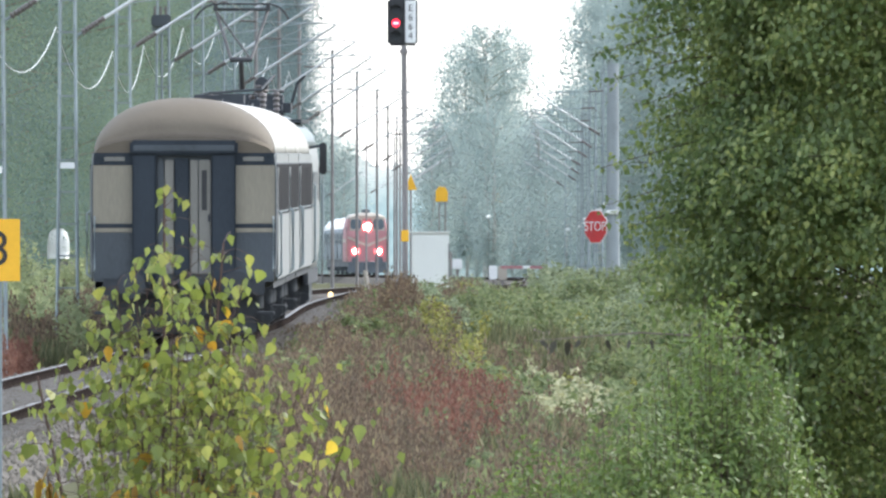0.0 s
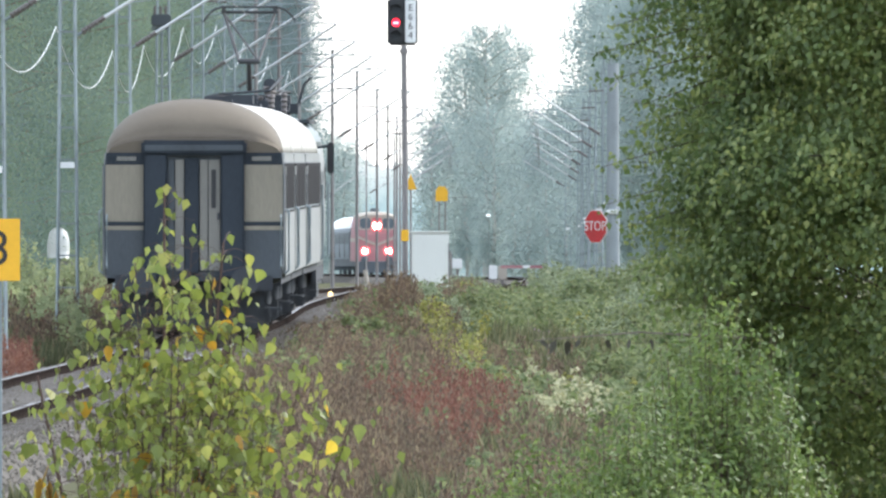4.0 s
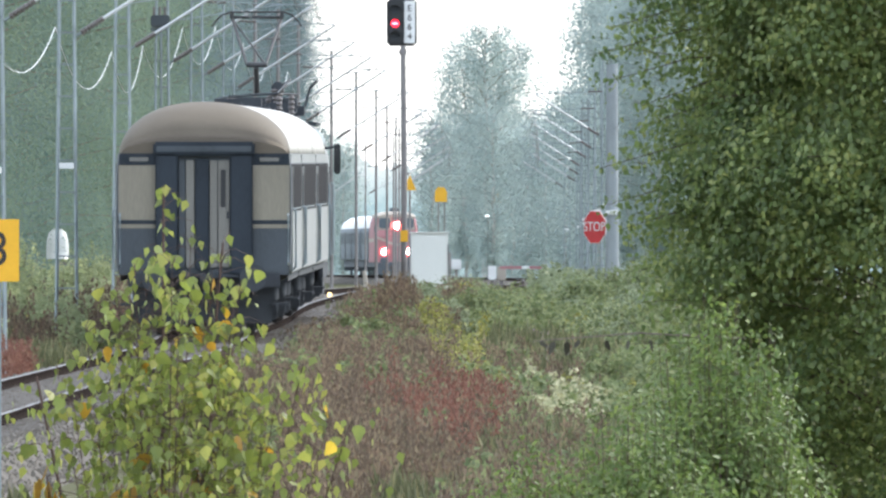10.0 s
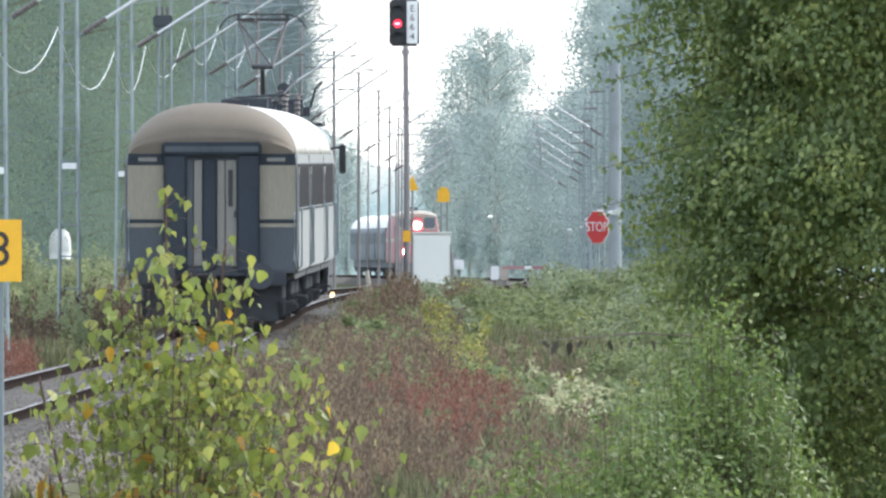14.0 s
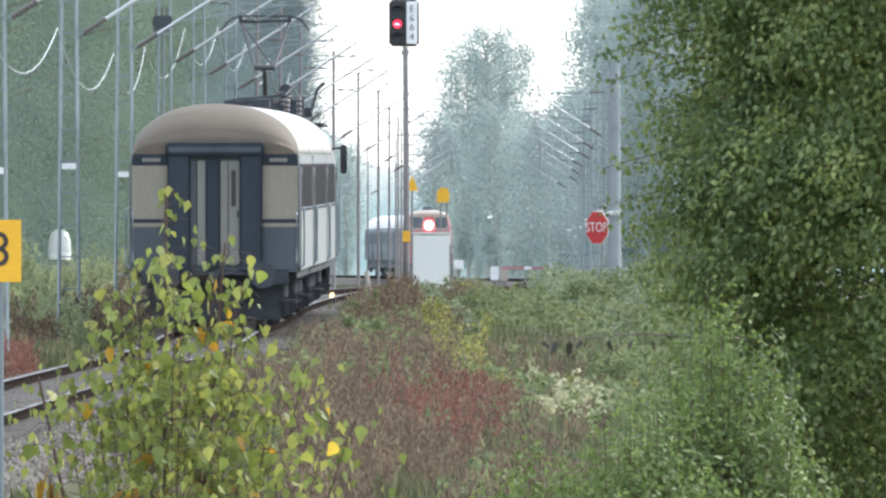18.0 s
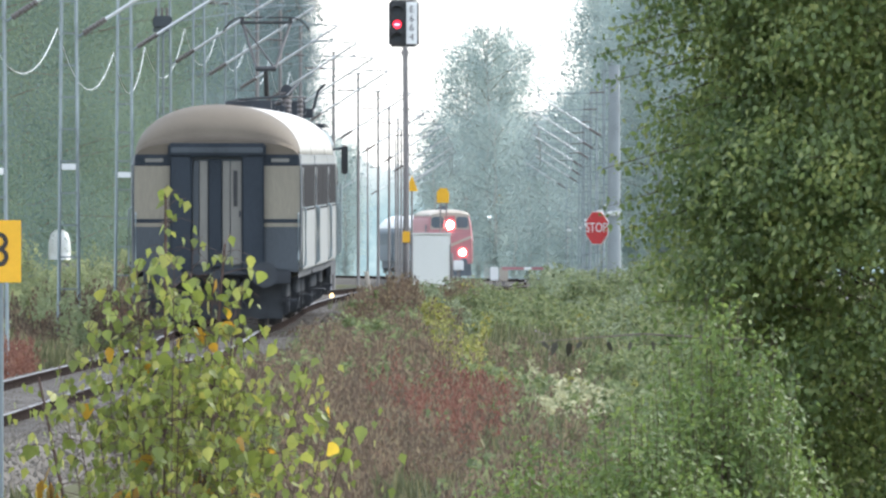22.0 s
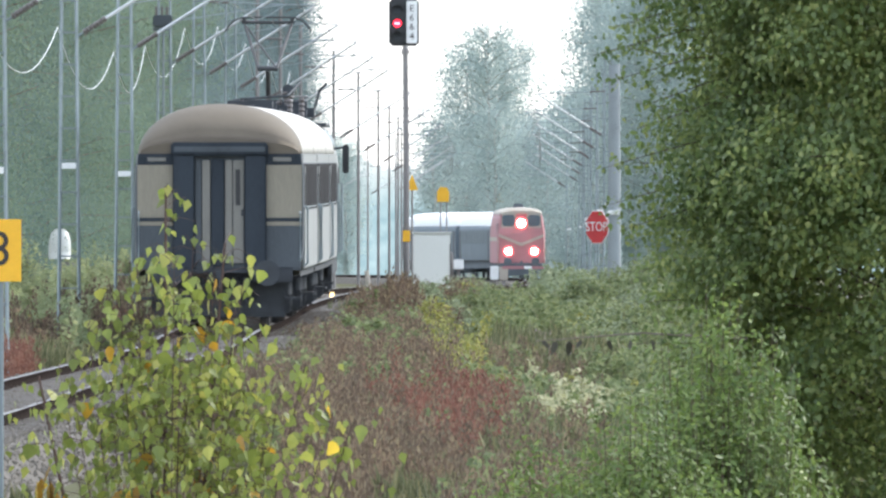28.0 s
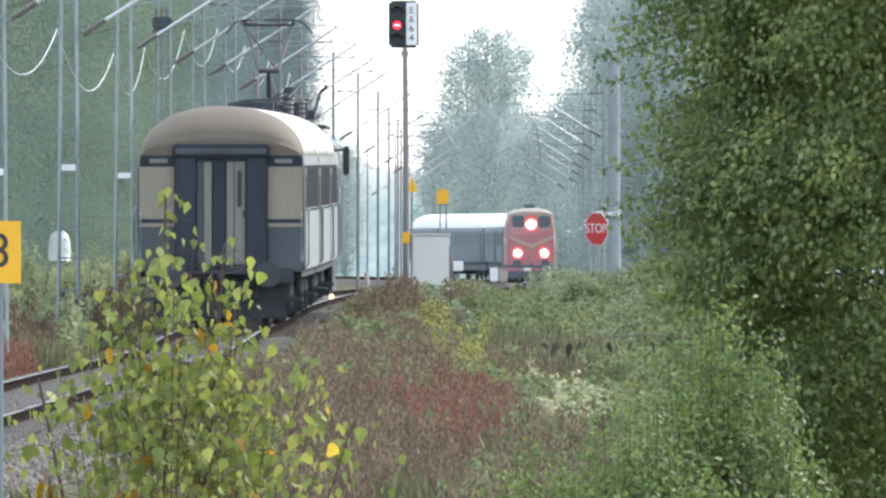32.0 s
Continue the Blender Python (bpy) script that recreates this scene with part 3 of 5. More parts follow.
def make_coach(last=True):
    L = COACH
    c = thing("passenger_coach", "beige and slate-grey railway coach with a gangway end", "railway coach", group="coaches of the receding train")
    body = part("body", coach_body(L), M["slate"], c)
    part("roof", coach_roof(L, piece="middle"), M["roof"], c, "pale silvery roof")
    for piece in ("near", "far"):
        beige_end = last and piece == "near"
        part("roof_end", coach_roof(L, piece=piece, end_top=3.62 if beige_end else 4.05), M["dome" if beige_end else "roof"], c, "darker beige domed roof end" if beige_end else "pale silvery roof end")
    # end wall: bands and panels each side of the gangway
    for s in (-1, 1):
        def xs(a, b):
            return (min(s * a, s * b), max(s * a, s * b))
        x0, x1 = xs(0.86, 1.46)
        part("end_band", box(*xs(0.86, 1.5), -0.018, 0.05, 3.13, 3.345, 0.008), M["navy"], body, "dark slate band under the roof")
        part("marker_lamp_panel", box(*xs(0.98, 1.33), -0.03, 0.0, 3.19, 3.28, 0.012), M["doorpale"], body, "pale lamp panel")
        part("end_panel", box(*xs(0.86, 1.515), -0.012, 0.05, 2.12, 3.13, 0.008), M["beige"], body, "beige painted end panel")
        part("end_stripe", box(*xs(0.86, 1.52), -0.02, 0.05, 2.05, 2.115, 0.006), M["navy"], body, "thin dark stripe")
        part("end_stripe", box(*xs(0.86, 1.52), -0.014, 0.05, 1.97, 2.045, 0.006), M["beige"], body, "thin beige stripe")
        part("lower_panel", box(*xs(0.86, 1.5), -0.012, 0.05, 1.17, 1.965, 0.008), M["slate"], body, "slate-grey lower end panel")
        part("handrail", tube([(s * 1.49, -0.03, 1.3), (s * 1.49, -0.09, 1.34), (s * 1.49, -0.09, 2.2), (s * 1.49, -0.03, 2.24)], 0.016), M["galv"], body, "thin steel handrail")
    # gangway: frame, bellows edge, door leaves
    g = part("gangway_frame", box(-0.86, -0.46, -0.16, 0.06, 1.12, 3.52, 0.03), M["navy"], c, "dark slate gangway surround")
    part("frame_post", box(0.46, 0.86, -0.16, 0.06, 1.12, 3.52, 0.03), M["navy"], g)
    part("frame_head", box(-0.9, 0.9, -0.2, 0.06, 3.3, 3.56, 0.04), M["navy"], g)
    part("frame_lip", box(-0.84, 0.84, -0.215, -0.19, 3.38, 3.48, 0.01), M["slate"], g)
    part("door_recess", box(-0.46, 0.46, 0.02, 0.07, 1.12, 3.3), M["black"], g)
    for x0, x1, m in ((-0.45, -0.335, "slate"), (-0.32, -0.17, "doorpale"), (0.0 + 0.1, 0.235, "doorpale"), (0.25, 0.45, "doorpale")):
        part("door_leaf", box(x0, x1, -0.06, 0.03, 1.25, 3.22, 0.012), M[m], g, "faded greyish-beige gangway door leaf")
    part("center_post", box(-0.155, 0.085, -0.1, 0.02, 1.2, 3.25, 0.02), M["navy"], g)
    part("door_window", box(0.29, 0.385, -0.068, -0.05, 2.35, 3.05, 0.01), M["glass"], g, "narrow dark door window")
    part("door_handle", box(0.4, 0.44, -0.1, -0.05, 2.15, 2.28, 0.01), M["black"], g)
    part("footplate", box(-0.62, 0.62, -0.34, 0.05, 1.06, 1.12, 0.015), M["black"], g)
    # sides
    for s in (-1, 1):
        def side(y0, y1, z0, z1, d, bev=0.008):
            x = half_width((z0 + z1) / 2)
            a, b = sorted((s * (x - 0.03), s * (x + d)))
            return box(a, b, y0, y1, z0, z1, bev)
        part("eave_band", side(0.12, L - 0.1, 3.15, 3.33, 0.004), M["pale"], body, "pale grey band below the eave")
        part("side_panel", side(0.2, L - 0.2, 1.16, 2.27, 0.008), M["pale"], body, "pale grey side panel")
        part("window_band", side(0.2, L - 0.2, 2.27, 3.15, 0.003), M["glass"], body, "dark window band")
        for j in range(11):
            y0 = 1.9 + j * 1.72
            w = part("window", side(y0, y0 + 1.5, 2.34, 3.08, 0.007, 0.003), M["glass"], body, "dark coach window")
            part("window_frame", side(y0 - 0.02, y0 + 1.52, 2.31, 2.338, 0.011, 0.003), M["galvdull"], w)
        for y0 in (0.25, L - 1.35):
            d = part("side_door", side(y0, y0 + 1.05, 1.2, 3.1, 0.012, 0.003), M["pale"], body, "pale grey entrance door")
            part("door_window", side(y0 + 0.25, y0 + 0.8, 2.3, 2.95, 0.016, 0.003), M["glass"], d)
            xh = half_width(1.9) + 0.06
            part("handrail", tube([(s * (xh - 0.07), y0 - 0.06, 1.2), (s * xh, y0 - 0.06, 1.25), (s * xh, y0 - 0.06, 2.3), (s * (xh - 0.07), y0 - 0.06, 2.35)], 0.024), M["galv"], body, "steel handrail")
            part("step", box(*sorted((s * 1.2, s * 1.5)), y0, y0 + 0.9, 0.55, 0.6, 0.01), M["black"], body)
        part("skirt", side(0.2, L - 0.2, 1.0, 1.16, -0.02), M["black"], body)
    bm = box(-1.3, 1.3, 0.0, L, 0.98, 1.13)
    box(-1.0, 1.0, 7.0, 10.5, 0.45, 1.0, 0.05, bm)
    box(-1.1, -0.3, 12.0, 15.0, 0.4, 1.0, 0.05, bm)
    box(0.4, 1.15, 11.6, 14.0, 0.42, 1.0, 0.05, bm)
    part("underframe", bm, M["black"], c)
    part("headstock", box(-1.35, 1.35, -0.02, 0.2, 0.88, 1.16, 0.02), M["black"], c)
    # dark plate and block added to stand for the shade below the coach
    part("under_apron", box(-1.2, 1.2, 0.5, 0.62, 0.22, 0.95, 0.02), M["black"], c)
    part("brake_gear", box(-0.7, 0.7, 1.2, 5.4, 0.2, 0.6, 0.05), M["black"], c)
    part("far_gangway", box(-0.8, 0.8, L, L + 0.55, 1.12, 3.45, 0.05), M["black"], c)
    part("toilet_tank", disc((0.55, 1.0, 0.98), 0.3, 0.8, "y", sides=20, bevel=0.05), M["slate"], c)
    bogie(c, 3.2)
    bogie(c, L - 3.2)
    buffers(c)
    for ob in c.children_recursive:
        ob.data.transform(Matrix.Diagonal((1.037, 1, 1, 1)))
    return c


def make_pantograph(parent):
    p = part("pantograph", box(-0.7, 0.7, -1.1, 1.1, 4.5, 4.55, 0.015), M["pantograph"], parent, "dark raised single-arm pantograph")
    for x in (-0.62, 0.62):
        for y in (-0.9, 0.9):
            part("insulator", ribbed((x, y, 4.15), (x, y, 4.5), 0.08, 4), M["brown"], p)
    part("lower_arm", tube([(0, 1.0, 4.66), (0, -0.95, 5.2)], 0.06, sides=8, taper=0.8), M["pantograph"], p)
    part("knee", tube([(-0.22, -0.95, 5.24), (0.22, -0.95, 5.24)], 0.055, sides=8), M["pantograph"], p)
    for a, b in ((-0.2, -0.53), (0.2, 0.53)):
        part("upper_arm", tube([(a, -0.95, 5.24), (b, 0.55, 6.26)], 0.034), M["pantograph"], p)
    part("upper_brace", tube([(0.2, -0.95, 5.24), (-0.5, 0.5, 6.2)], 0.022), M["pantograph"], p)
    part("apex_tube", tube([(-0.58, 0.55, 6.26), (0.58, 0.55, 6.26)], 0.035), M["pantograph"], p)
    for y in (0.35, 0.75):
        bm = tube([(-0.95, y, 6.06), (-0.86, y, 6.2), (-0.74, y, 6.31), (-0.56, y, 6.37), (0.56, y, 6.37), (0.74, y, 6.31), (0.86, y, 6.2), (0.95, y, 6.06)], 0.022)
        part("collector_bar", bm, M["pantograph"], p)
    for x in (-0.53, 0.53):
        part("collector_link", box(x - 0.04, x + 0.04, 0.33, 0.77, 6.24, 6.36, 0.01), M["pantograph"], p)


def make_electric_loco():
    L = 18.5
    c = thing("electric_locomotive", "pale grey electric locomotive with a raised pantograph and dark roof gear", "locomotive")
    body = part("body", coach_body(L, 1.05, 3.5, 0.985), M["pale"], c)
    part("roof", coach_roof(L, 3.5, 4.22, 3.85, 0.9, 1.47), M["galvdull"], c)
    for s in (-1, 1):
        x = s * 1.535
        for k in range(5):
            part("side_grille", box(min(x, x - s * 0.03), max(x, x - s * 0.03) + 0.005, 3.4 + k * 2.5, 5.4 + k * 2.5, 2.4, 3.0, 0.02), M["slate"], body)
        for y in (1.2, L - 1.2):
            part("cab_window", box(*sorted((s * 1.5, s * 1.55)), y - 0.4, y + 0.4, 2.35, 3.1, 0.03), M["glass"], body)
        for y in (2.1, L - 2.1):
            part("handrail", tube([(s * 1.56, y, 1.2), (s * 1.62, y, 1.25), (s * 1.62, y, 2.7), (s * 1.56, y, 2.75)], 0.025), M["galv"], body)
        arm = part("mirror_arm", tube([(s * 1.45, 0.9, 3.45), (s * 1.8, 0.9, 3.5)], 0.03), M["black"], body)
        part("mirror", box(*sorted((s * 1.72, s * 1.86)), 0.86, 0.94, 2.93, 3.56, 0.03), M["signal"], arm, "dark rear-view mirror housing")
        bm = box(*sorted((s * 0.9, s * 1.45)), 6.5, 12.0, 0.35, 1.05, 0.06)
        part("battery_box", bm, M["black"], body)
        part("skirt", box(*sorted((s * 1.4, s * 1.5)), 0.2, L - 0.2, 0.75, 1.06, 0.02), M["black"], body)
    for s in (-0.62, 0.62):
        part("windscreen", box(s - 0.5, s + 0.5, -0.02, 0.05, 2.4, 3.15, 0.04), M["glass"], body)
    part("underframe", box(-1.25, 1.25, 0.1, L - 0.1, 0.8, 1.08), M["black"], c)
    for y in (4.0, L - 4.0):
        bogie(c, y, 3.0)
    buffers(c)
    # roof gear
    for x, y, h in ((0.55, 5.2, 0.42), (0.8, 6.4, 0.46), (-0.5, 6.0, 0.4), (0.3, 8.0, 0.4), (-0.8, 9.2, 0.36), (0.6, 12.9, 0.36), (-0.4, 12.6, 0.36)):
        part("roof_insulator", ribbed((x, y, 4.05), (x, y, 4.12 + h), 0.075, 5), M["brown"], c, "brown ribbed roof insulator")
    g = part("circuit_breaker", box(0.15, 0.9, 6.9, 8.4, 4.1, 4.42, 0.1), M["black"], c, "dark roof switch gear")
    for yy in (7.1, 7.7, 8.2):
        part("breaker_bushing", ribbed((0.5, yy, 4.4), (0.5 + 0.12 * (yy - 7.7), yy, 4.72), 0.09, 4), M["brown"], g)
    part("breaker_drum", disc((0.5, 7.65, 4.74), 0.13, 1.2, "y", sides=16, bevel=0.03), M["black"], g)
    part("roof_hood", box(-0.55, 1.05, 9.4, 12.3, 4.0, 4.52, 0.16), M["black"], c, "dark rounded roof hood")
    part("roof_hood", box(-0.95, 0.35, 3.0, 6.0, 4.0, 4.5, 0.16), M["black"], c, "dark rounded roof hood")
    part("resistor_box", box(-1.0, -0.1, 0.9, 2.6, 3.95, 4.42, 0.1), M["black"], c)
    part("roof_bar", tube([(-0.5, 6.0, 4.55), (0.5, 6.4, 4.62), (0.75, 7.6, 4.9), (0.4, 9.0, 4.62), (0.9, 10.5, 4.6), (0.6, 12.9, 4.5)], 0.03), M["black"], c)
    part("roof_bar", tube([(-0.5, 6.0, 4.55), (-0.8, 9.2, 4.5), (-0.4, 12.6, 4.5)], 0.03), M["black"], c)
    part("roof_horn", tube([(1.0, 12.2, 4.2), (1.15, 12.2, 4.75), (1.3, 12.0, 4.9)], 0.03), M["black"], c)
    part("walkway", box(1.05, 1.35, 2.0, L - 2, 3.95, 4.02, 0.01), M["black"], c)
    return c


coaches = [make_coach()]
coaches.append(make_coach(last=False))
coaches.append(copy_thing(coaches[1], Matrix.Translation((0, 640, 0))))
electric_loco = make_electric_loco()
make_pantograph(electric_loco)
for ob in electric_loco.children:
    if ob.name.startswith("pantograph"):
        ob.location.y = 14.6

# ---- the oncoming diesel train ----


def make_diesel():
    L = 17.0
    c = thing("diesel_locomotive", "red diesel locomotive with cream stripes and three lit headlamps", "locomotive")
    ring_z = np.linspace(0.95, 4.1, 10)
    secs = []
    for y, k, rake in ((0, 0.93, 0.0), (0.12, 0.985, 0.0), (0.4, 1, 0), (L - 0.4, 1, 0), (L, 0.93, 0)):
        ring = [(-(1.53 - 0.16 * max(0, (z - 2.5) / 1.4) ** 2) * k, y + 0.28 * max(0, (z - 2.5) / 1.4) * (y < 1), z) for z in ring_z]
        ring += [(-x, yy, z) for x, yy, z in ring[::-1]]
        ring.append(ring[0])
        secs.append(ring)
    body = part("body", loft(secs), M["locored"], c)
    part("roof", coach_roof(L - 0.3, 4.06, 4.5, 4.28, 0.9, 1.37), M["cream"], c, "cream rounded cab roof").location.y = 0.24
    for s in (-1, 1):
        w = part("windscreen", box(min(s * 0.42, s * 1.2), max(s * 0.42, s * 1.2), 0.1, 0.2, 3.3, 4.02, 0.09), M["haze_glass"], body, "dark cab windscreen")
        part("windscreen_frame", slab([(s * 0.34, 3.2), (s * 1.28, 3.2), (s * 1.2, 4.1), (s * 0.34, 4.1)][::s], 0.13, 0.24), M["cream"], w, "cream windscreen surround")
        # chevron of cream paint
        part("chevron", slab([(0, 2.02), (s * 1.42, 2.62), (s * 1.42, 2.8), (0, 2.22)][::s], -0.02, 0.03), M["cream"], body, "cream chevron stripe")
        # glowing disc added behind the lens to imitate its red halo
        lamp = part("headlamp_ring", disc((s * 0.83, -0.05, 1.69), 0.3, 0.1, "y", sides=24, bevel=0.02), M["lamp_halo"], c, "glowing red ring added for the halo round the headlamp")
        part("headlamp_lens", disc((s * 0.83, -0.115, 1.69), 0.175, 0.05, "y", sides=24), M["lamp_glow"], lamp, "blazing white headlamp")
        part("side_stripe", box(*sorted((s * 1.5, s * 1.545)), 0.5, L - 0.5, 2.35, 2.6, 0.01), M["cream"], body)
        part("cab_side_window", box(*sorted((s * 1.46, s * 1.52)), 0.9, 1.7, 2.85, 3.5, 0.03), M["haze_glass"], body)
        part("handrail", tube([(s * 1.45, -0.02, 1.2), (s * 1.5, -0.1, 1.25), (s * 1.5, -0.1, 2.3), (s * 1.45, -0.02, 2.35)], 0.025), M["cream"], body)
    lamp = part("top_headlamp_ring", disc((0, 0.12, 3.48), 0.36, 0.22, "y", sides=24, bevel=0.02), M["lamp_halo"], c, "glowing red ring added for the halo round the headlamp")
    part("headlamp_lens", disc((0, -0.01, 3.48), 0.23, 0.05, "y", sides=24), M["lamp_glow"], lamp, "blazing white headlamp")
    part("snow_plough", slab([(-1.45, 0.15), (1.45, 0.15), (1.35, 0.95), (-1.35, 0.95)], -0.25, 0.1, 0.03), M["haze_grey"], c, "dark plough below the buffers")
    part("underframe", box(-1.3, 1.3, 0.1, L, 0.6, 0.98), M["haze_grey"], c)
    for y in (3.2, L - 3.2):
        bogie(c, y, 2.6, "haze_grey")
    buffers(c, mat="haze_grey")
    part("exhaust_stack", box(-0.3, 0.3, 6.5, 7.6, 4.3, 4.75, 0.05), M["haze_grey"], c)
    return c


def make_trailing_coach(label):
    L = 24.0
    c = thing("passenger_coach", label, "railway coach", group="coaches of the oncoming train")
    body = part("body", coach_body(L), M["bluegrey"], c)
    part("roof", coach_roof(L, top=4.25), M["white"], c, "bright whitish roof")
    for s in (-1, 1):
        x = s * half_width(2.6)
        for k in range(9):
            part("window", box(*sorted((x - s * 0.03, x + s * 0.012)), 2.4 + k * 2.2, 3.9 + k * 2.2, 2.2, 3.0, 0.03), M["haze_glass"], body)
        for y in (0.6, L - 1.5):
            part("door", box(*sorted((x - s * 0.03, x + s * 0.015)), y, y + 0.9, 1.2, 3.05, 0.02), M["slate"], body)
    part("gangway", box(-0.75, 0.75, -0.3, 0.0, 1.1, 3.4, 0.05), M["haze_grey"], c)
    part("underframe", box(-1.3, 1.3, 0.0, L, 0.6, 1.13), M["haze_grey"], c)
    bogie(c, 3.2, mat="haze_grey")
    bogie(c, L - 3.2, mat="haze_grey")
    return c


diesel = make_diesel()
coach_a = make_trailing_coach("blue-grey passenger coach with a bright roof behind the diesel")
trailing = [coach_a] + [copy_thing(coach_a, Matrix.Translation((0, 2300 + 25 * k, 0))) for k in range(1, 4)]

# ---- line-side masts, wires and signals ----
MAST_Y = [547, 615, 689, 758] + [821 + 67.5 * k for k in range(5)] + [1226 + 136 * k for k in range(9)]


def slim_mast(label):
    """A slender steel pole for the far stretch; stands at its own base, cantilever to +x."""
    c = thing("catenary_mast", label, "catenary mast", group="catenary masts of the main track")
    part("pole", tube([(0, 0, -0.7), (0, 0, 3), (0, 0, 9.0)], 0.075, sides=8, taper=0.7), M["mast"], c)
    part("mast_footing", box(-0.45, 0.45, -0.45, 0.45, -1.2, -0.62, 0.04), M["concrete"], c)
    part("cap", disc((0, 0, 9.02), 0.08, 0.06, "z", sides=10), M["galvdull"], c)
    return c


def lattice_mast(label, plate_z=3.05, height=9.0):
    """Two tapering channel legs with battens and lacing; stands at its own base, cantilever to +x."""
    c = thing("catenary_mast", label, "catenary mast", group="catenary masts of the main track")
    for s in (-1, 1):
        bm = tube([(s * 0.21, 0, -0.7), (s * 0.175, 0, 2.5), (s * 0.12, 0, height)], 0.036, sides=4)
        part("mast_leg", bm, M["galv"], c)
    z = 0.1
    while z < height - 0.2:
        w = 0.205 - 0.085 * z / height
        part("batten", box(-w, w, -0.03, 0.03, z, z + 0.032), M["galvdull"], c)
        z += 0.62
    part("mast_footing", box(-0.45, 0.45, -0.45, 0.45, -1.2, -0.62, 0.04), M["concrete"], c)
    part("number_plate", box(-0.14, 0.14, -0.07, -0.045, plate_z - 0.06, plate_z + 0.06, 0.01), M["white"], c, "small white plate")
    return c


def cantilever(c, s, reach, low=5.63, wire=6.25):
    """Insulated bracket from the mast to over the track; s: the side it reaches to."""
    a, b = Vector((s * 0.18, 0, low)), Vector((s * reach, 0, low + 0.64 * (reach - 0.18)))
    way = (b - a).normalized()
    br = part("bracket_tube", tube([a + way * 0.62, b], 0.034, sides=8), M["tube"], c, "bright slanting bracket tube")
    part("bracket_clamp", tube([a, a + way * 0.14], 0.03), M["galvdull"], br)
    part("bracket_insulator", ribbed(a + way * 0.12, a + way * 0.64, 0.062, 7), M["brown"], br, "brown ribbed insulator")
    tie = Vector((s * 0.15, 0, b.z + 0.12))
    t = part("top_tie", tube([tie.lerp(b, 0.22), b + Vector((0, 0, 0.02))], 0.022), M["galv"], c)
    part("tie_insulator", ribbed(tie, tie.lerp(b, 0.22), 0.038, 6), M["brown"], t, "brown ribbed insulator")
    p = a + way * 1.15
    part("registration_tube", tube([p, (s * (reach + 0.5), 0, wire + 0.36)], 0.016), M["galv"], c)
    part("steady_arm", tube([(s * (reach + 0.5), 0, wire + 0.36), (s * (reach + 0.2), 0, wire + 0.14), (s * (reach - 0.1), 0, wire + 0.02)], 0.014), M["galv"], c)
    part("dropper", tube([(s * (reach + 0.48), 0, wire + 0.34), b], 0.01), M["wire"], c)
    return b


def make_masts():
    first = lattice_mast("grey lattice catenary mast with a brown insulator and slanting bracket")
    cantilever(first, 1, 3.0)
    slim = slim_mast("slender grey steel catenary mast with a slanting bracket")
    cantilever(slim, 1, 3.0)
    lead = [y for y in MAST_Y if y < 930]
    for kind, ys in ((first, lead), (slim, MAST_Y[len(lead):])):
        for i, y in enumerate(ys):
            m = pose(main_x(y) - (3.26 if y == 547 else 3.04), y, rail_z(y))
            if i == 0:
                kind.matrix_basis = m
            else:
                mast = copy_thing(kind, m)
                for ob in mast.children:
                    if ob.name.startswith("number_plate"):
                        ob.location.z = {615: 0.06, 689: -0.13}.get(y, 0.0)
    right = lattice_mast("grey lattice catenary mast beside the passing loop")
    tagged(right, group="catenary masts of the passing loop")
    cantilever(right, -1, 2.7)
    for i, (y, x) in enumerate(((1207, 6.3), (1333, 6.6), (1446, 6.9), (1560, 7.1), (1694, 7.6), (1828, 8.0), (1960, 7.8))):
        m = pose(x, y, rail_z(y))
        if i == 0:
            right.matrix_basis = m
        else:
            copy_thing(right, m)


make_masts()


def make_line_switch():
    y = 757.0
    c = thing("line_switch", "dark switch box mounted on a catenary mast", "switch box", pose(main_x(y) - 3.1, y, rail_z(y)))
    part("box", box(-0.2, 0.26, -0.2, 0.2, 6.5, 6.78, 0.03), M["slate"], c)
    part("bracket", box(-0.2, 0.2, -0.05, 0.3, 6.4, 6.5), M["galvdull"], c)
    part("conduit", tube([(0.05, 0, -0.4), (0.05, 0, 3), (0.05, 0, 6.5)], 0.03), M["galvdull"], c)
    for x in (-0.12, 0.02, 0.14):
        part("bushing", tube([(x, 0, 6.78), (x, 0, 6.98)], 0.03), M["brown"], c)


make_line_switch()


def sag(a, b, drop, n=14):
    return [Vector(a).lerp(Vector(b), k / n) - Vector((0, 0, drop * (1 - (2 * k / n - 1) ** 2))) for k in range(n + 1)]


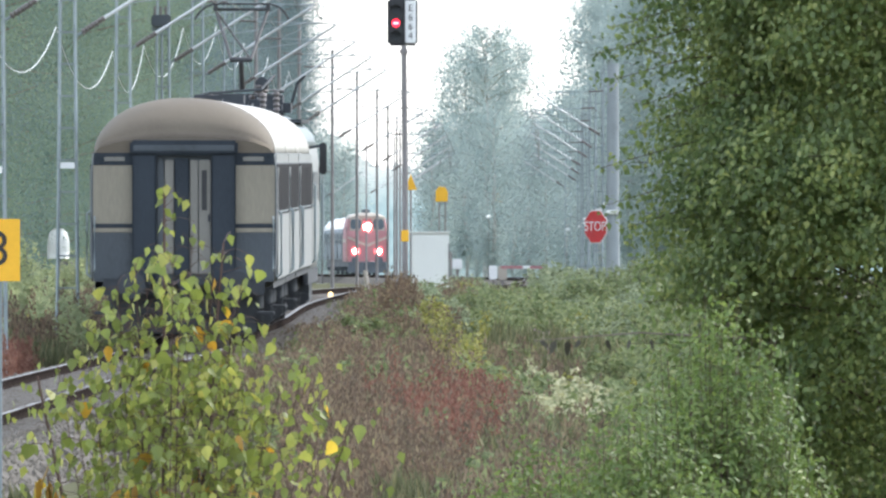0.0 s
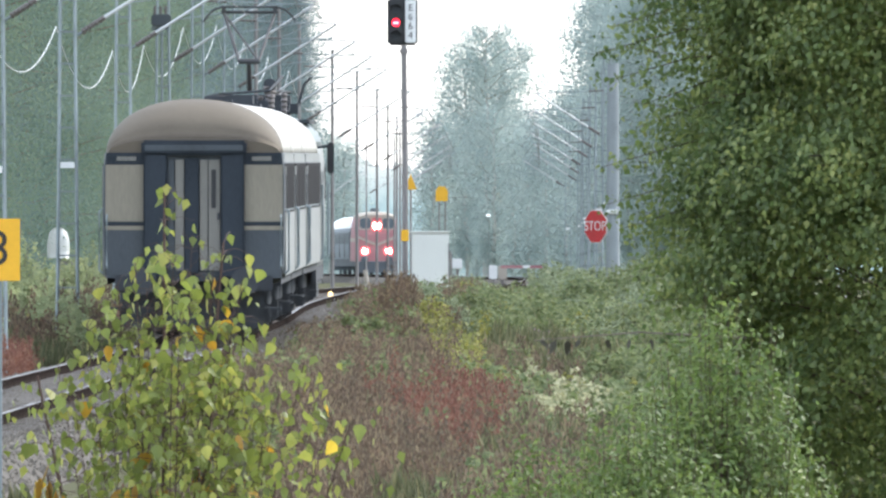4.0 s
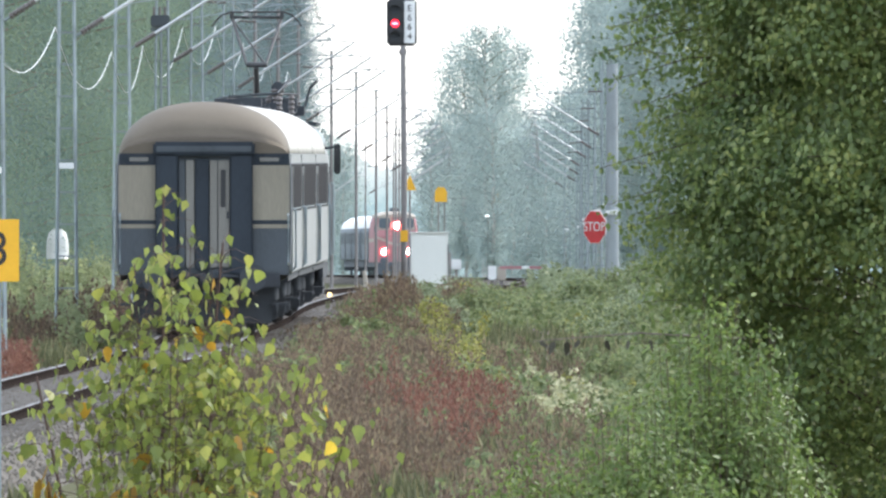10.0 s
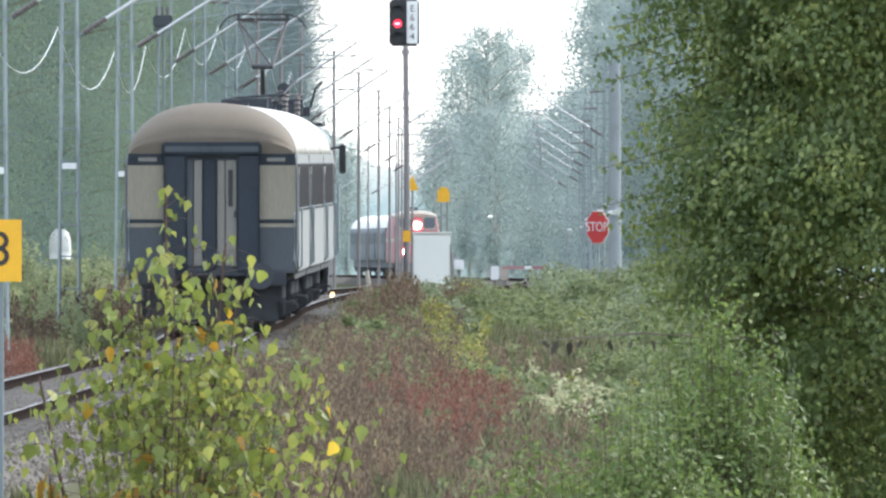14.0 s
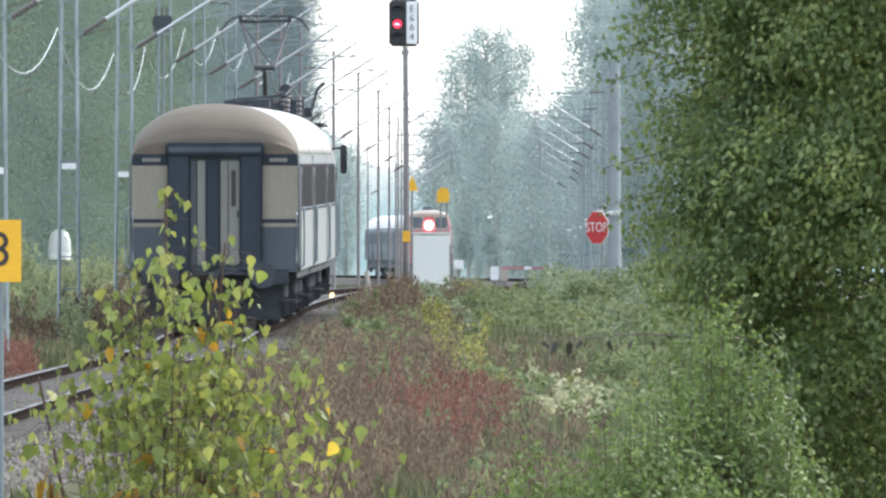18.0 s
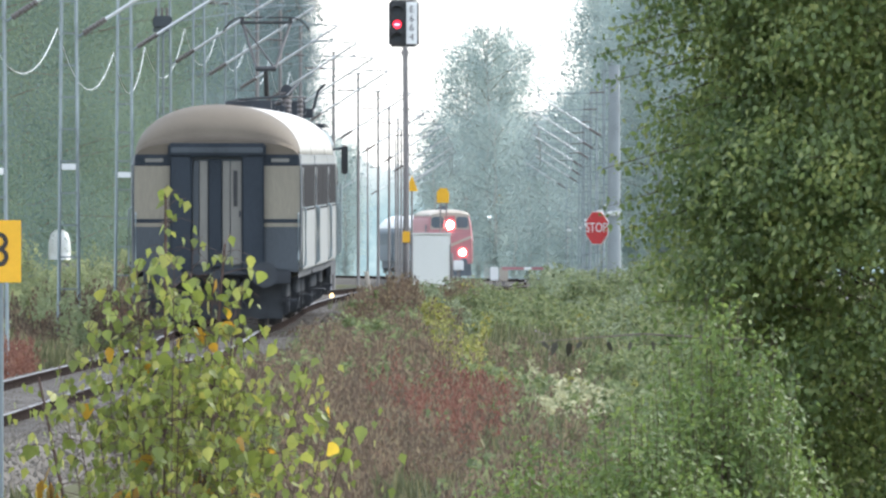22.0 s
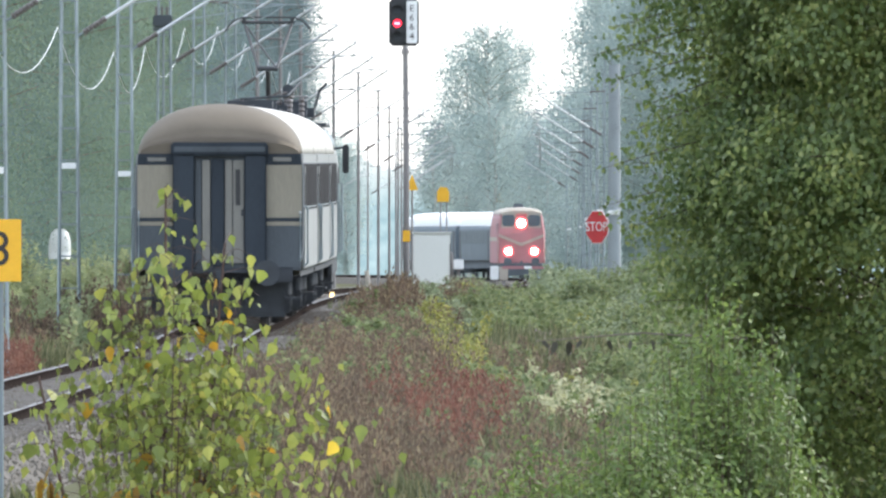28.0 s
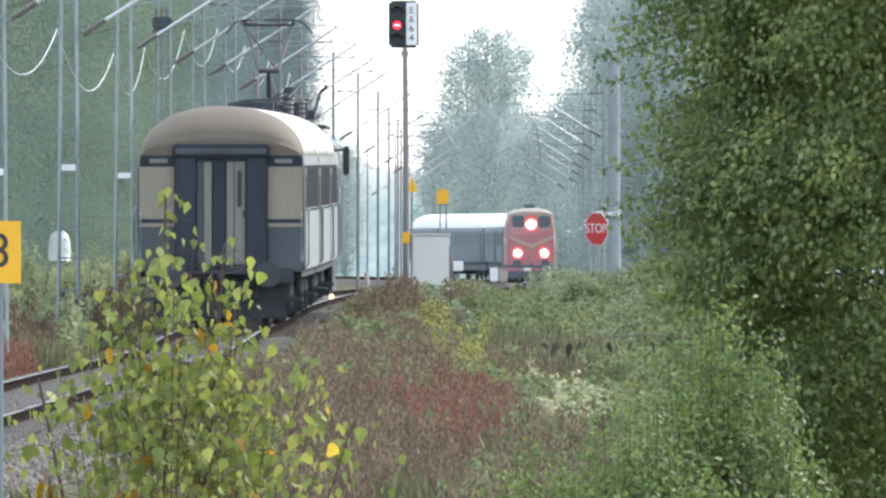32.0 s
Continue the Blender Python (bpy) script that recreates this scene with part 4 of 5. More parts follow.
def make_wires():
    for name, path, s, ys, reach in (("main", main_x, 1, MAST_Y, 0.0), ("loop", loop_x, -1, [1207, 1333, 1446, 1560, 1694, 1828, 1960], 0.0)):
        line = thing("overhead_line", "contact wire and messenger wire over the " + name + " track", "overhead line", kind="structure")
        bmc, bmm, bmd = bmesh.new(), bmesh.new(), bmesh.new()
        full = [411, 479] + ys if path is main_x else ys
        for a, b in zip(full, full[1:]):
            pa, pb = (Vector((path(y), y, rail_z(y))) for y in (a, b))
            tube([pa + Vector((0.15, 0, 6.25)), pb + Vector((-0.15, 0, 6.25))], 0.008, bmc, 4)
            mess = sag(pa + Vector((0, 0, 7.7)), pb + Vector((0, 0, 7.7)), 0.8)
            tube(mess, 0.008, bmm, 4)
            for k in range(2, 13, 2):
                p = mess[k]
                tube([p, (p.x, p.y, pa.z + (pb.z - pa.z) * k / 14 + 6.25)], 0.004, bmd, 3)
        part("contact_wire", bmc, M["wire"], line)
        part("messenger_wire", bmm, M["wire"], line)
        part("dropper", bmd, M["wire"], line)
    ret = thing("return_conductor", "bright sagging return conductor hung behind the masts", "overhead line", kind="structure")
    full = [411, 479] + MAST_Y
    hung = {547: (3.55, 5.85), 615: (3.26, 5.8), 689: (3.27, 5.58), 758: (3.5, 6.05), 821: (3.41, 6.87)}
    for a, b in zip(full, full[1:]):
        pa, pb = (Vector((main_x(y) - hung.get(y, (3.4, 7.4 if y > 821 else 5.85))[0], y, rail_z(y) + hung.get(y, (3.4, 7.4 if y > 821 else 5.85))[1])) for y in (a, b))
        part("wire_span", tube(sag(pa, pb, 1.0), 0.0095, sides=5), M["tube"], ret)


make_wires()


def make_signal():
    y, x = 666.0, -0.83
    z = rail_z(y)
    c = thing("railway_signal", "tall grey railway signal showing red, with a white number plate", "railway signal", pose(x, y, z))
    part("mast", tube([(0.06, 0, -0.7), (0.06, 0, 3.0), (0.035, 0, 5.63)], 0.068, sides=14, taper=0.85), M["mast"], c)
    part("mast_base", box(-0.2, 0.2, -0.2, 0.2, -0.9, 0.05, 0.03), M["concrete"], c)
    part("relay_case", box(-0.16, 0.1, -0.2, 0.12, -0.1, 0.75, 0.03), M["mast"], c, "grey box at the foot of the mast")
    part("mast_collar", disc((0.035, 0, 5.49), 0.09, 0.12, "z", sides=14, bevel=0.02), M["mast"], c)
    bx = -0.31
    head = part("signal_head", box(bx, bx + 0.37, -0.12, 0.1, 5.62, 6.6, 0.06), M["signal"], c, "black signal housing")
    part("back_board", box(bx, bx + 0.64, 0.0, 0.06, 5.61, 6.61, 0.05), M["signal"], c)
    for k, m in ((6.37, "black"), (6.09, "red_glow"), (5.81, "black")):
        lens = part("signal_lens", disc((bx + 0.18, -0.13, k), 0.085, 0.03, "y", sides=20), M[m], head, "lit red lens" if m == "red_glow" else "unlit dark lens")
        if m == "red_glow":
            part("lamp_core", box(bx + 0.12, bx + 0.235, -0.152, -0.14, k - 0.02, k + 0.012, 0.01), M["red_core"], lens, "bright core of the red light")
        bm = bmesh.new()
        for a in range(13):
            t = math.pi * a / 12
            q = [bm.verts.new((bx + 0.18 + 0.11 * math.cos(t), yy, k + 0.11 * math.sin(t))) for yy in (-0.12, -0.3 if 2 < a < 10 else -0.22)]
            if a:
                bm.faces.new((prev[0], q[0], q[1], prev[1]))
            prev = q
        bmesh.ops.solidify(bm, geom=list(bm.faces), thickness=0.008)
        part("lens_hood", bm, M["signal"], head)
    plate = part("number_plate", box(bx + 0.37, bx + 0.6, -0.05, 0.0, 5.67, 6.56, 0.012), M["white"], c, "white plate with stacked black characters")
    for k, ch in enumerate("E664"):
        words("character", ch, 0.2, M["ink"], plate, Matrix.Translation((bx + 0.485, -0.056, 6.4 - k * 0.195)))
    part("cable_duct", box(0.05, 0.1, -0.1, 0.02, 0.1, 1.1, 0.01), M["mast"], c)
    part("yellow_tag", box(-0.02, 0.14, -0.1, -0.075, 1.5, 1.74, 0.01), M["yellow"], c, "small yellow plate")
    for k in range(18):
        part("ladder_rung", tube([(-0.03, 0.12, 0.4 + 0.28 * k), (0.14, 0.12, 0.4 + 0.28 * k)], 0.011), M["mast"], c)
    # relay cabinet
    y = 708.0
    z = rail_z(y) + 0.22
    c = thing("relay_cabinet", "light grey steel relay cabinet beside the signal", "equipment cabinet", pose(-0.25, y, z))
    part("housing", box(-0.42, 0.42, -0.3, 0.3, -0.1, 1.37, 0.02), M["cabinet"], c)
    part("door", box(-0.4, 0.4, -0.325, -0.303, 0.02, 1.3, 0.008), M["cabinet"], c)
    part("lid", box(-0.45, 0.45, -0.34, 0.34, 1.37, 1.41, 0.012), M["cabinet"], c)
    part("hinge", box(0.4, 0.425, -0.345, -0.325, 0.3, 1.15, 0.004), M["mast"], c)
    part("cable_pipe", tube([(0.46, -0.1, -0.1), (0.46, -0.1, 0.7), (0.44, -0.05, 0.95)], 0.03), M["mast"], c, "dark cable pipe")
    part("plinth", box(-0.38, 0.38, -0.26, 0.26, -0.9, -0.1, 0.02), M["concrete"], c)


make_signal()


def post_sign(name, x, y, sign_z, outline, mat, label, category, posts=(0,), post_r=0.03, text=None, turn=0):
    g = float(ground_z(x, y))
    c = thing(name, label, category, pose(x, y, g, 0, 0, turn))
    h = sign_z - g
    for px in posts:
        part("post", tube([(px, 0.04, -0.4), (px, 0.04, h + 0.1)], post_r, sides=8), M["mast"] if mat is not M["stopred"] else M["galv"], c)
    plate = part("plate", slab([(a, b + h) for a, b in outline], -0.02, 0.0, 0.004), mat, c)
    return c, plate, h


def make_signs():
    tri = [(-0.17, -0.2), (0.17, -0.2), (0, 0.24)]
    post_sign("warning_triangle", -0.85, 870.0, 4.0, tri, M["yellow"], "small yellow triangle sign on a thin post", "railway sign")
    sq = [(-0.17, -0.2), (0.17, -0.2), (0.18, 0.06), (0.1, 0.21), (-0.08, 0.22), (-0.17, 0.1)]
    c, p, h = post_sign("line_side_board", 0.0, 888.0, 3.72, sq, M["yellow"], "yellow board on two thin posts", "railway sign", posts=(-0.07, 0.1), post_r=0.022)
    post_sign("distant_triangle", 4.2, 2360.0, 7.0, [(a * 1.7, b * 1.7) for a, b in tri], M["dullyellow"], "small dull yellow triangle sign on a post", "railway sign")
    octa = [(0.47 * math.cos(radians(22.5 + 45 * k)), 0.47 * math.sin(radians(22.5 + 45 * k))) for k in range(8)]
    c, p, h = post_sign("stop_sign", 4.26, 876.0, 2.8, octa, M["stopred"], "red octagonal stop sign with white lettering, turned aside", "road sign", turn=-48)
    rim = slab([(a * 1.06, b * 1.06 + h) for a, b in octa], 0.002, 0.012)
    part("rim", rim, M["white"], p, "white rim")
    words("lettering", "STOP", 0.37, M["white"], p, Matrix.Translation((0, -0.026, h)))
    # yellow number board near the viewer, cut by the picture's edge
    g = float(ground_z(-4.0, 285.0))
    c = thing("number_board", "yellow board with a black figure on a grey steel post", "railway sign", pose(-4.06, 285.0, g))
    part("post", tube([(0.08, 0.03, -0.4), (0.08, 0.03, 1.78 - g + 0.28)], 0.03, sides=10), M["galvdull"], c)
    zc = 1.78 - g
    part("plate", box(-0.27, 0.27, -0.012, 0.0, zc - 0.28, zc + 0.28, 0.004), M["yellow"], c)
    words("figure", "8", 0.44, M["ink"], c, Matrix.Translation((0.065, -0.018, zc)) @ Matrix.Diagonal((0.95, 1, 1, 1)))
    # pale post with a cap by the crossing
    y, x = 900.0, 4.86
    g = float(ground_z(x, y))
    c = thing("utility_pole", "thick pale concrete pole by the level crossing", "utility pole", pose(x, y, g))
    part("pole", tube([(0, 0, -0.4), (0, 0, 4), (0, 0, 7.3)], 0.2, sides=16, taper=0.8), M["polegrey"], c)
    part("pole_box", box(-0.2, 0.2, -0.3, -0.15, 3.02, 3.14, 0.03), M["white"], c, "flat white box")
    # dwarf lantern beside the rail
    y = 786.0
    c = thing("dwarf_signal", "low track-side lantern with a pale amber glow", "railway signal", pose(main_x(y) + 0.72, y, rail_z(y)))
    part("base", box(-0.1, 0.1, -0.1, 0.1, -0.3, -0.05, 0.02), M["concrete"], c)
    part("lantern", box(-0.055, 0.055, -0.06, 0.06, -0.05, 0.1, 0.025), M["amber_glow"], c)
    # pale curved marker post
    y = 936.0
    c = thing("marker_post", "weathered cream marker post", "marker post", pose(-2.3 + 0.1, y, rail_z(y) - 0.3))
    part("post", tube([(0.05, 0, -0.2), (0, 0, 0.4), (-0.06, 0, 0.85)], 0.07, sides=10), M["cream"], c)
    # small cabinets far along the line
    for x, y, w, h, up, m, lab in ((0.62, 1260, 0.2, 0.2, 0.98, "white", "small white equipment box on a post"), (2.09, 1290, 0.17, 0.28, 0.56, "white", "pale equipment box beside the track"), (2.48, 1296, 0.18, 0.28, 0.54, "cream", "cream equipment box beside the track")):
        g = rail_z(y) - 0.4
        c = thing("equipment_box", lab, "equipment box", pose(x, y, g), group="boxes along the loop")
        part("housing", box(-w, w, -0.2, 0.2, up, up + 2 * h, 0.03), M[m], c)
        part("foot", box(-0.06, 0.06, -0.06, 0.06, -0.4, up + 0.01), M["mast"], c)
    # small lamp on a thin post, and the boom of the level crossing
    x, y = 3.48, 2350.0
    g = float(ground_z(x, y))
    c = thing("marker_lamp", "small white marker lamp on a thin post", "railway signal", pose(x, y, g))
    part("post", tube([(0, 0, -0.3), (0, 0, 5.6 - g)], 0.03), M["mast"], c)
    part("lamp", box(-0.17, 0.17, -0.1, 0.05, 5.56 - g, 5.7 - g, 0.04), M["white_glow"], c)
    x, y = 3.75, 1290.0
    g = float(ground_z(x, y))
    c = thing("crossing_barrier", "red and white lowered boom of a level crossing", "barrier", pose(x, y, g))
    h = 1.72 - g
    part("housing", box(0.35, 0.65, -0.2, 0.2, -0.2, h + 0.15, 0.03), M["concrete"], c)
    for k in range(6):
        part("boom_section", box(-1.35 + 0.3 * k, -1.05 + 0.3 * k, -0.04, 0.04, h - 0.06, h + 0.06, 0.01), M["white" if k == 3 else "locored"], c)
    part("boom_root", box(0.42, 0.5, -0.05, 0.05, h - 0.08, h + 0.08, 0.01), M["mast"], c)
    # white rounded cover among the weeds left of the line
    y = 765.0
    x = -9.25
    g = float(ground_z(x, y))
    c = thing("rounded_cabinet", "white weathered rounded cabinet half hidden in weeds", "equipment cabinet", pose(x, y, g))
    secs = [[(0.26 * k * math.cos(2 * math.pi * a / 16), 0.2 * k * math.sin(2 * math.pi * a / 16), z + 0.42) for a in range(17)] for z, k in ((1.35, 1.0), (1.55, 1.06), (1.8, 1.0), (1.98, 0.8), (2.08, 0.4))]
    part("cover", loft(secs), M["cabinet"], c)
    part("stand", tube([(0, 0, -0.2), (0, 0, 1.8)], 0.05), M["mast"], c)
    part("crossbar", box(0.0, 0.42, -0.05, 0.0, 1.62, 1.7), M["mast"], c)


make_signs()

# ---- trees, bushes and weeds ----


def make_tree(name, label, height, radius, bare, leaf, count, mat, bark, seed, spread=0.9, group="", lean=0.0, clump=0.55, oval=False):
    """A tapered trunk, limbs, and a crown of leaf clumps along the limbs."""
    rng = np.random.default_rng(seed)
    c = thing(name, label, "tree", group=group)
    trunk = [Vector((lean * (k / 8) ** 2 + 0.12 * math.sin(k * 1.7 + seed), 0.1 * math.cos(k * 2.1 + seed), height * k / 8 - (0.4 if k == 0 else 0))) for k in range(9)]
    part("trunk", tube(trunk, 0.012 * height + 0.03, sides=8, taper=0.15), bark, c)
    bm = bmesh.new()
    centers = []
    n = int(30 + height * 1.9)
    for i in range(n):
        f = bare + (0.97 - bare) * (i + rng.uniform(0, 1)) / n
        g = (f - bare) / (1 - bare)
        reach = radius * (0.35 + 0.65 * math.sin(math.pi * min(1, 0.18 + 0.82 * g) ** 0.8)) * rng.uniform(0.6, 1.15) * (1 if g < 0.9 else 0.7)
        if oval:
            reach = radius * math.sqrt(max(0.06, 1 - abs((g - 0.55) / 0.47) ** 4)) * rng.uniform(0.6, 1.03)
        a = i * 2.4 + rng.normal() * 0.3
        k = min(7, int(f * 8))
        p0 = trunk[k].lerp(trunk[k + 1], f * 8 - k)
        p1 = p0 + Vector((math.cos(a) * reach, math.sin(a) * reach, reach * rng.uniform(0.1, 0.7)))
        mid = p0.lerp(p1, 0.5) + Vector((0, 0, 0.12 * reach))
        tube([p0, mid, p1], 0.0016 * height + 0.006, bm, 5, 0.25)
        for s in np.linspace(0.35, 1.05, 5):
            q = p0.lerp(p1, s)
            centers.append((q.x, q.y, q.z + 0.1 * reach * math.sin(math.pi * s)))
    tagged(part("branchwork", bm, M["bark"], c), kind="stuff")
    centers = np.array(centers)
    pick = rng.integers(0, len(centers), count)
    off = rng.normal(size=(count, 3)) * np.array([clump, clump, clump * spread])
    pts = centers[pick] + off
    out = pts * (1, 1, 0) / radius
    cloud("crown", pts, rng.uniform(0.6, 1.3, count) * leaf, mat, c, rng=rng, hang=0.5, face=0.5 * off / clump + 0.9 * out + (0, 0, 0.75), loose=0.2)
    return c


def plant_forest():
    rng = random.Random(11)
    kinds = []
    for k in range(3):
        h = 17 + 2.4 * ((k + k // 3) % 3)
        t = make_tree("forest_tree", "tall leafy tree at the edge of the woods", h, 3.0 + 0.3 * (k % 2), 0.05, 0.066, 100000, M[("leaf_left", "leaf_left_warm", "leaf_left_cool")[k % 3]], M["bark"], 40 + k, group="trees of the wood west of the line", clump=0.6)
        kinds.append(t)
    spots = []
    for row, off in enumerate((9.5, 13.5, 18.5, 25.0)):
        y = 738 + row * 9
        while y < 1760:
            spots.append((main_x(y) - off - 1.6 * (y > 1150) + rng.uniform(-1.2, 1.2), y + rng.uniform(-2, 2)))
            y += 15 + row * 3
    for row in range(3):
        for k in range(14):
            y = 1520 + 58 * k + 19 * row
            spots.append((-0.0050 * y - 1.2 - 3.4 * row + rng.uniform(-0.8, 0.8), y))
    for i, (x, y) in enumerate(spots):
        m = pose(x, y, float(ground_z(x, y)) - 0.1, 0, 0, rng.uniform(0, 360))
        if i < 3:
            kinds[i].matrix_basis = m
        else:
            # farther trees take the leaves blued to imitate haze
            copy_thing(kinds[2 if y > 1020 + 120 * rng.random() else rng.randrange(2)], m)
    far = []
    # birches whose leaf colour carries the haze of distance
    for k in range(5):
        h = 16.0 + 0.95 * k
        far.append(make_tree("birch_tree", "tall birch standing beyond the level crossing, leaves paled to imitate haze", h, 2.9 + 0.24 * k, 0.12, 0.16, 24000, M["leaf_far"], M["birchbark"], 70 + k, group="birches beyond the crossing", spread=1.7, clump=0.45, oval=True))
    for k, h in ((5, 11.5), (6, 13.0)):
        far.append(make_tree("young_birch", "young birch beyond the level crossing, leaves paled to imitate haze", h, 2.3, 0.08, 0.16, 10000, M["leaf_far"], M["birchbark"], 80 + k, group="birches beyond the crossing", spread=1.5, clump=0.45, oval=True))
    places = [(3.4, 2400, 4), (4.9, 2450, 3), (1.9, 2440, 2), (2.7, 2500, 5), (0.4, 2470, 5), (6.6, 2500, 6), (0.9, 2560, 6), (7.6, 2300, 5), (8.4, 2120, 6), (7.9, 2420, 6), (11.3, 2000, 4), (10.4, 1975, 3), (12.0, 1900, 2), (9.2, 2060, 6), (-8.3, 2700, 5), (-9.6, 2740, 6), (-10.8, 2780, 5), (-0.7, 2420, 6), (5.4, 2380, 5), (3.9, 2350, 6), (6.4, 2340, 5), (12.6, 1990, 4)]
    for i, (x, y) in enumerate(((10.5, 1515), (12.5, 1410), (14.5, 1560), (15.5, 1365), (12.8, 1680), (11.0, 1830), (12.5, 1965), (10.5, 2100), (13.5, 2160), (9.5, 2235), (8.6, 2325), (12.5, 2340), (17, 1800), (16, 2010), (19, 1500), (15, 2235), (11, 2460), (14, 2505), (9.6, 1920), (18, 1680))):
        places.append((x, y, 5 + i % 2 if (x - 3) / y < 0.0042 else i % 5))
    used = set()
    for x, y, k in places:
        m = pose(x, y, float(ground_z(x, y)) - 0.1, 0, 0, rng.uniform(0, 360))
        if k not in used:
            used.add(k)
            far[k].matrix_basis = m
        else:
            copy_thing(far[k], m)
    # glowing sheet of woods, haze painted in, that closes the distance, four kilometres off
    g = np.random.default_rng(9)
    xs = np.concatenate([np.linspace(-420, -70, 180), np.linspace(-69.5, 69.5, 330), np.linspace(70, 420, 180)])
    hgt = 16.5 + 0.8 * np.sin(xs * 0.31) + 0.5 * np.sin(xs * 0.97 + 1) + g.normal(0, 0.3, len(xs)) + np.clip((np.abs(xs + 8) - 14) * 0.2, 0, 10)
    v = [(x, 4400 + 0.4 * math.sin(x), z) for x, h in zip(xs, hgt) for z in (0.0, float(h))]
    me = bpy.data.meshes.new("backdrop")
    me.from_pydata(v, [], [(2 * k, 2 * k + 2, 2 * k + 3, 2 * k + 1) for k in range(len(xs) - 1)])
    tagged(link_data("backdrop", me, M["distance"]), "horizon sheet of woods painted in pale blue glowing haze", "backdrop", kind="structure")


plant_forest()


def make_alder():
    """The big bush close to the viewer: arching stems, branches and small round leaves, densest in its outer shell."""
    rng = np.random.default_rng(21)
    x0, y0 = 2.62, 138.0
    c = thing("alder_bush", "tall dense dark green alder bush close to the path", "bush", pose(x0, y0, float(ground_z(x0, y0))))
    twigs = bmesh.new()
    pts = []
    for i in range(9):
        a = rng.uniform(0, 6.28)
        top = Vector((0.8 * math.cos(a), 0.9 * math.sin(a), rng.uniform(4.2, 5.6)))
        foot = Vector((0.25 * math.cos(a), 0.25 * math.sin(a), -0.2))
        part("stem", tube([foot.lerp(top, k / 6) + Vector((0.05 * math.sin(k + i), 0, 0)) for k in range(7)], 0.045, sides=7, taper=0.25), M["bark"], c)
    ways = []
    # drooping tiers of leafy sprays, with dark hollows between them
    count = 0
    while count < 430:
        z = rng.uniform(0.7, 4.0) if count < 330 else rng.uniform(0.3, 5.2)
        a = rng.uniform(1.9, 5.2) if count < 330 else rng.uniform(0, 6.28)
        reach = (1.52 + 0.10 * math.sin(z * 5.2 + 0.6) + 0.08 * math.sin(z * 11 + 2 * a) + rng.normal() * 0.07) * (1.0 if z < 4.0 else 0.85)
        out = Vector((math.cos(a), math.sin(a), 0))
        hub = out * (reach - 0.16) + Vector((0, 0, z))
        count += 1
        if ((hub.x + 0.66) / 0.5) ** 2 + ((z - 1.5) / 0.6) ** 2 < 1 and hub.y < 0:
            continue
        root = out * 0.4 + Vector((0, 0, z - 0.35))
        if count % 3 == 0:
            tube([root, root.lerp(hub, 0.6) + Vector((0, 0, 0.1)), hub + out * 0.15 - Vector((0, 0, 0.05))], 0.006, twigs, 4, 0.3)
        n = int(rng.integers(420, 680))
        along, across, up = np.clip(rng.normal(0, 0.13, n), -0.4, 0.26), rng.normal(0, 0.14, n), rng.normal(0, 0.062, n)
        side = np.array((-out.y, out.x, 0))
        q = np.array(hub)[None] + along[:, None] * np.array(out)[None] + across[:, None] * side[None] + (up - 1.1 * np.abs(across) ** 1.5 - 0.35 * along)[:, None] * np.array((0, 0, 1))[None]
        pts.append(q)
        ways.append(0.55 * np.array(out)[None] + 0.5 * across[:, None] / 0.14 * side[None] * 0.5 + (0.9 + 0.8 * np.sign(up))[:, None] * np.array((0, 0, 0.4))[None])
    # thin sprays that stand out from the outline
    for i in range(46):
        z0 = rng.uniform(0.6, 4.6)
        a = rng.uniform(0, 6.28) if i > 14 else math.pi + rng.normal() * 0.25
        reach = rng.uniform(1.62, 1.95)
        root, tip = Vector((0.9 * math.cos(a), 0.9 * math.sin(a), z0 - 0.1)), Vector((reach * math.cos(a), reach * math.sin(a), z0 + rng.uniform(-0.15, 0.2)))
        tube([root, root.lerp(tip, 0.5) + Vector((0, 0, 0.06)), tip], 0.0042, twigs, 4, 0.3)
        for s in np.linspace(0.35, 1.0, 16):
            pts.append(np.array(root.lerp(tip, s))[None] + rng.normal(size=(6, 3)) * np.array([0.05, 0.06, 0.05]))
    for z0, reach, full in ((3.22, 1.97, 1.0), (3.1, 1.92, 0.9), (3.34, 1.88, 0.8), (2.73, 1.93, 0.35), (2.57, 1.9, 1.0), (2.46, 1.85, 1.0), (2.28, 1.76, 1.2), (3.46, 1.78, 1.0), (2.9, 1.78, 0.5), (2.64, 1.7, 1.2), (3.0, 1.75, 0.8), (2.15, 1.72, 1.0)):
        root, tip = Vector((-1.15, -0.2, z0 + 0.12)), Vector((-reach, -0.35, z0))
        tube([root, root.lerp(tip, 0.5) + Vector((0, 0, 0.05)), tip], 0.0038, twigs, 4, 0.3)
        for s in np.linspace(0.1, 1.0, 24):
            pts.append(np.array(root.lerp(tip, s))[None] + rng.normal(size=(2 + int(full * (20 - 15 * s)), 3)) * np.array([0.03, 0.08, 0.05 - 0.025 * s]))
    root, tip = Vector((-1.3, -0.6, 1.99)), Vector((-2.22, -0.75, 1.98))
    part("dead_twig", tube([root, root.lerp(tip, 0.5) + Vector((0, 0, 0.03)), tip], 0.006, sides=5, taper=0.4), M["bark"], c, "bare dry twig")
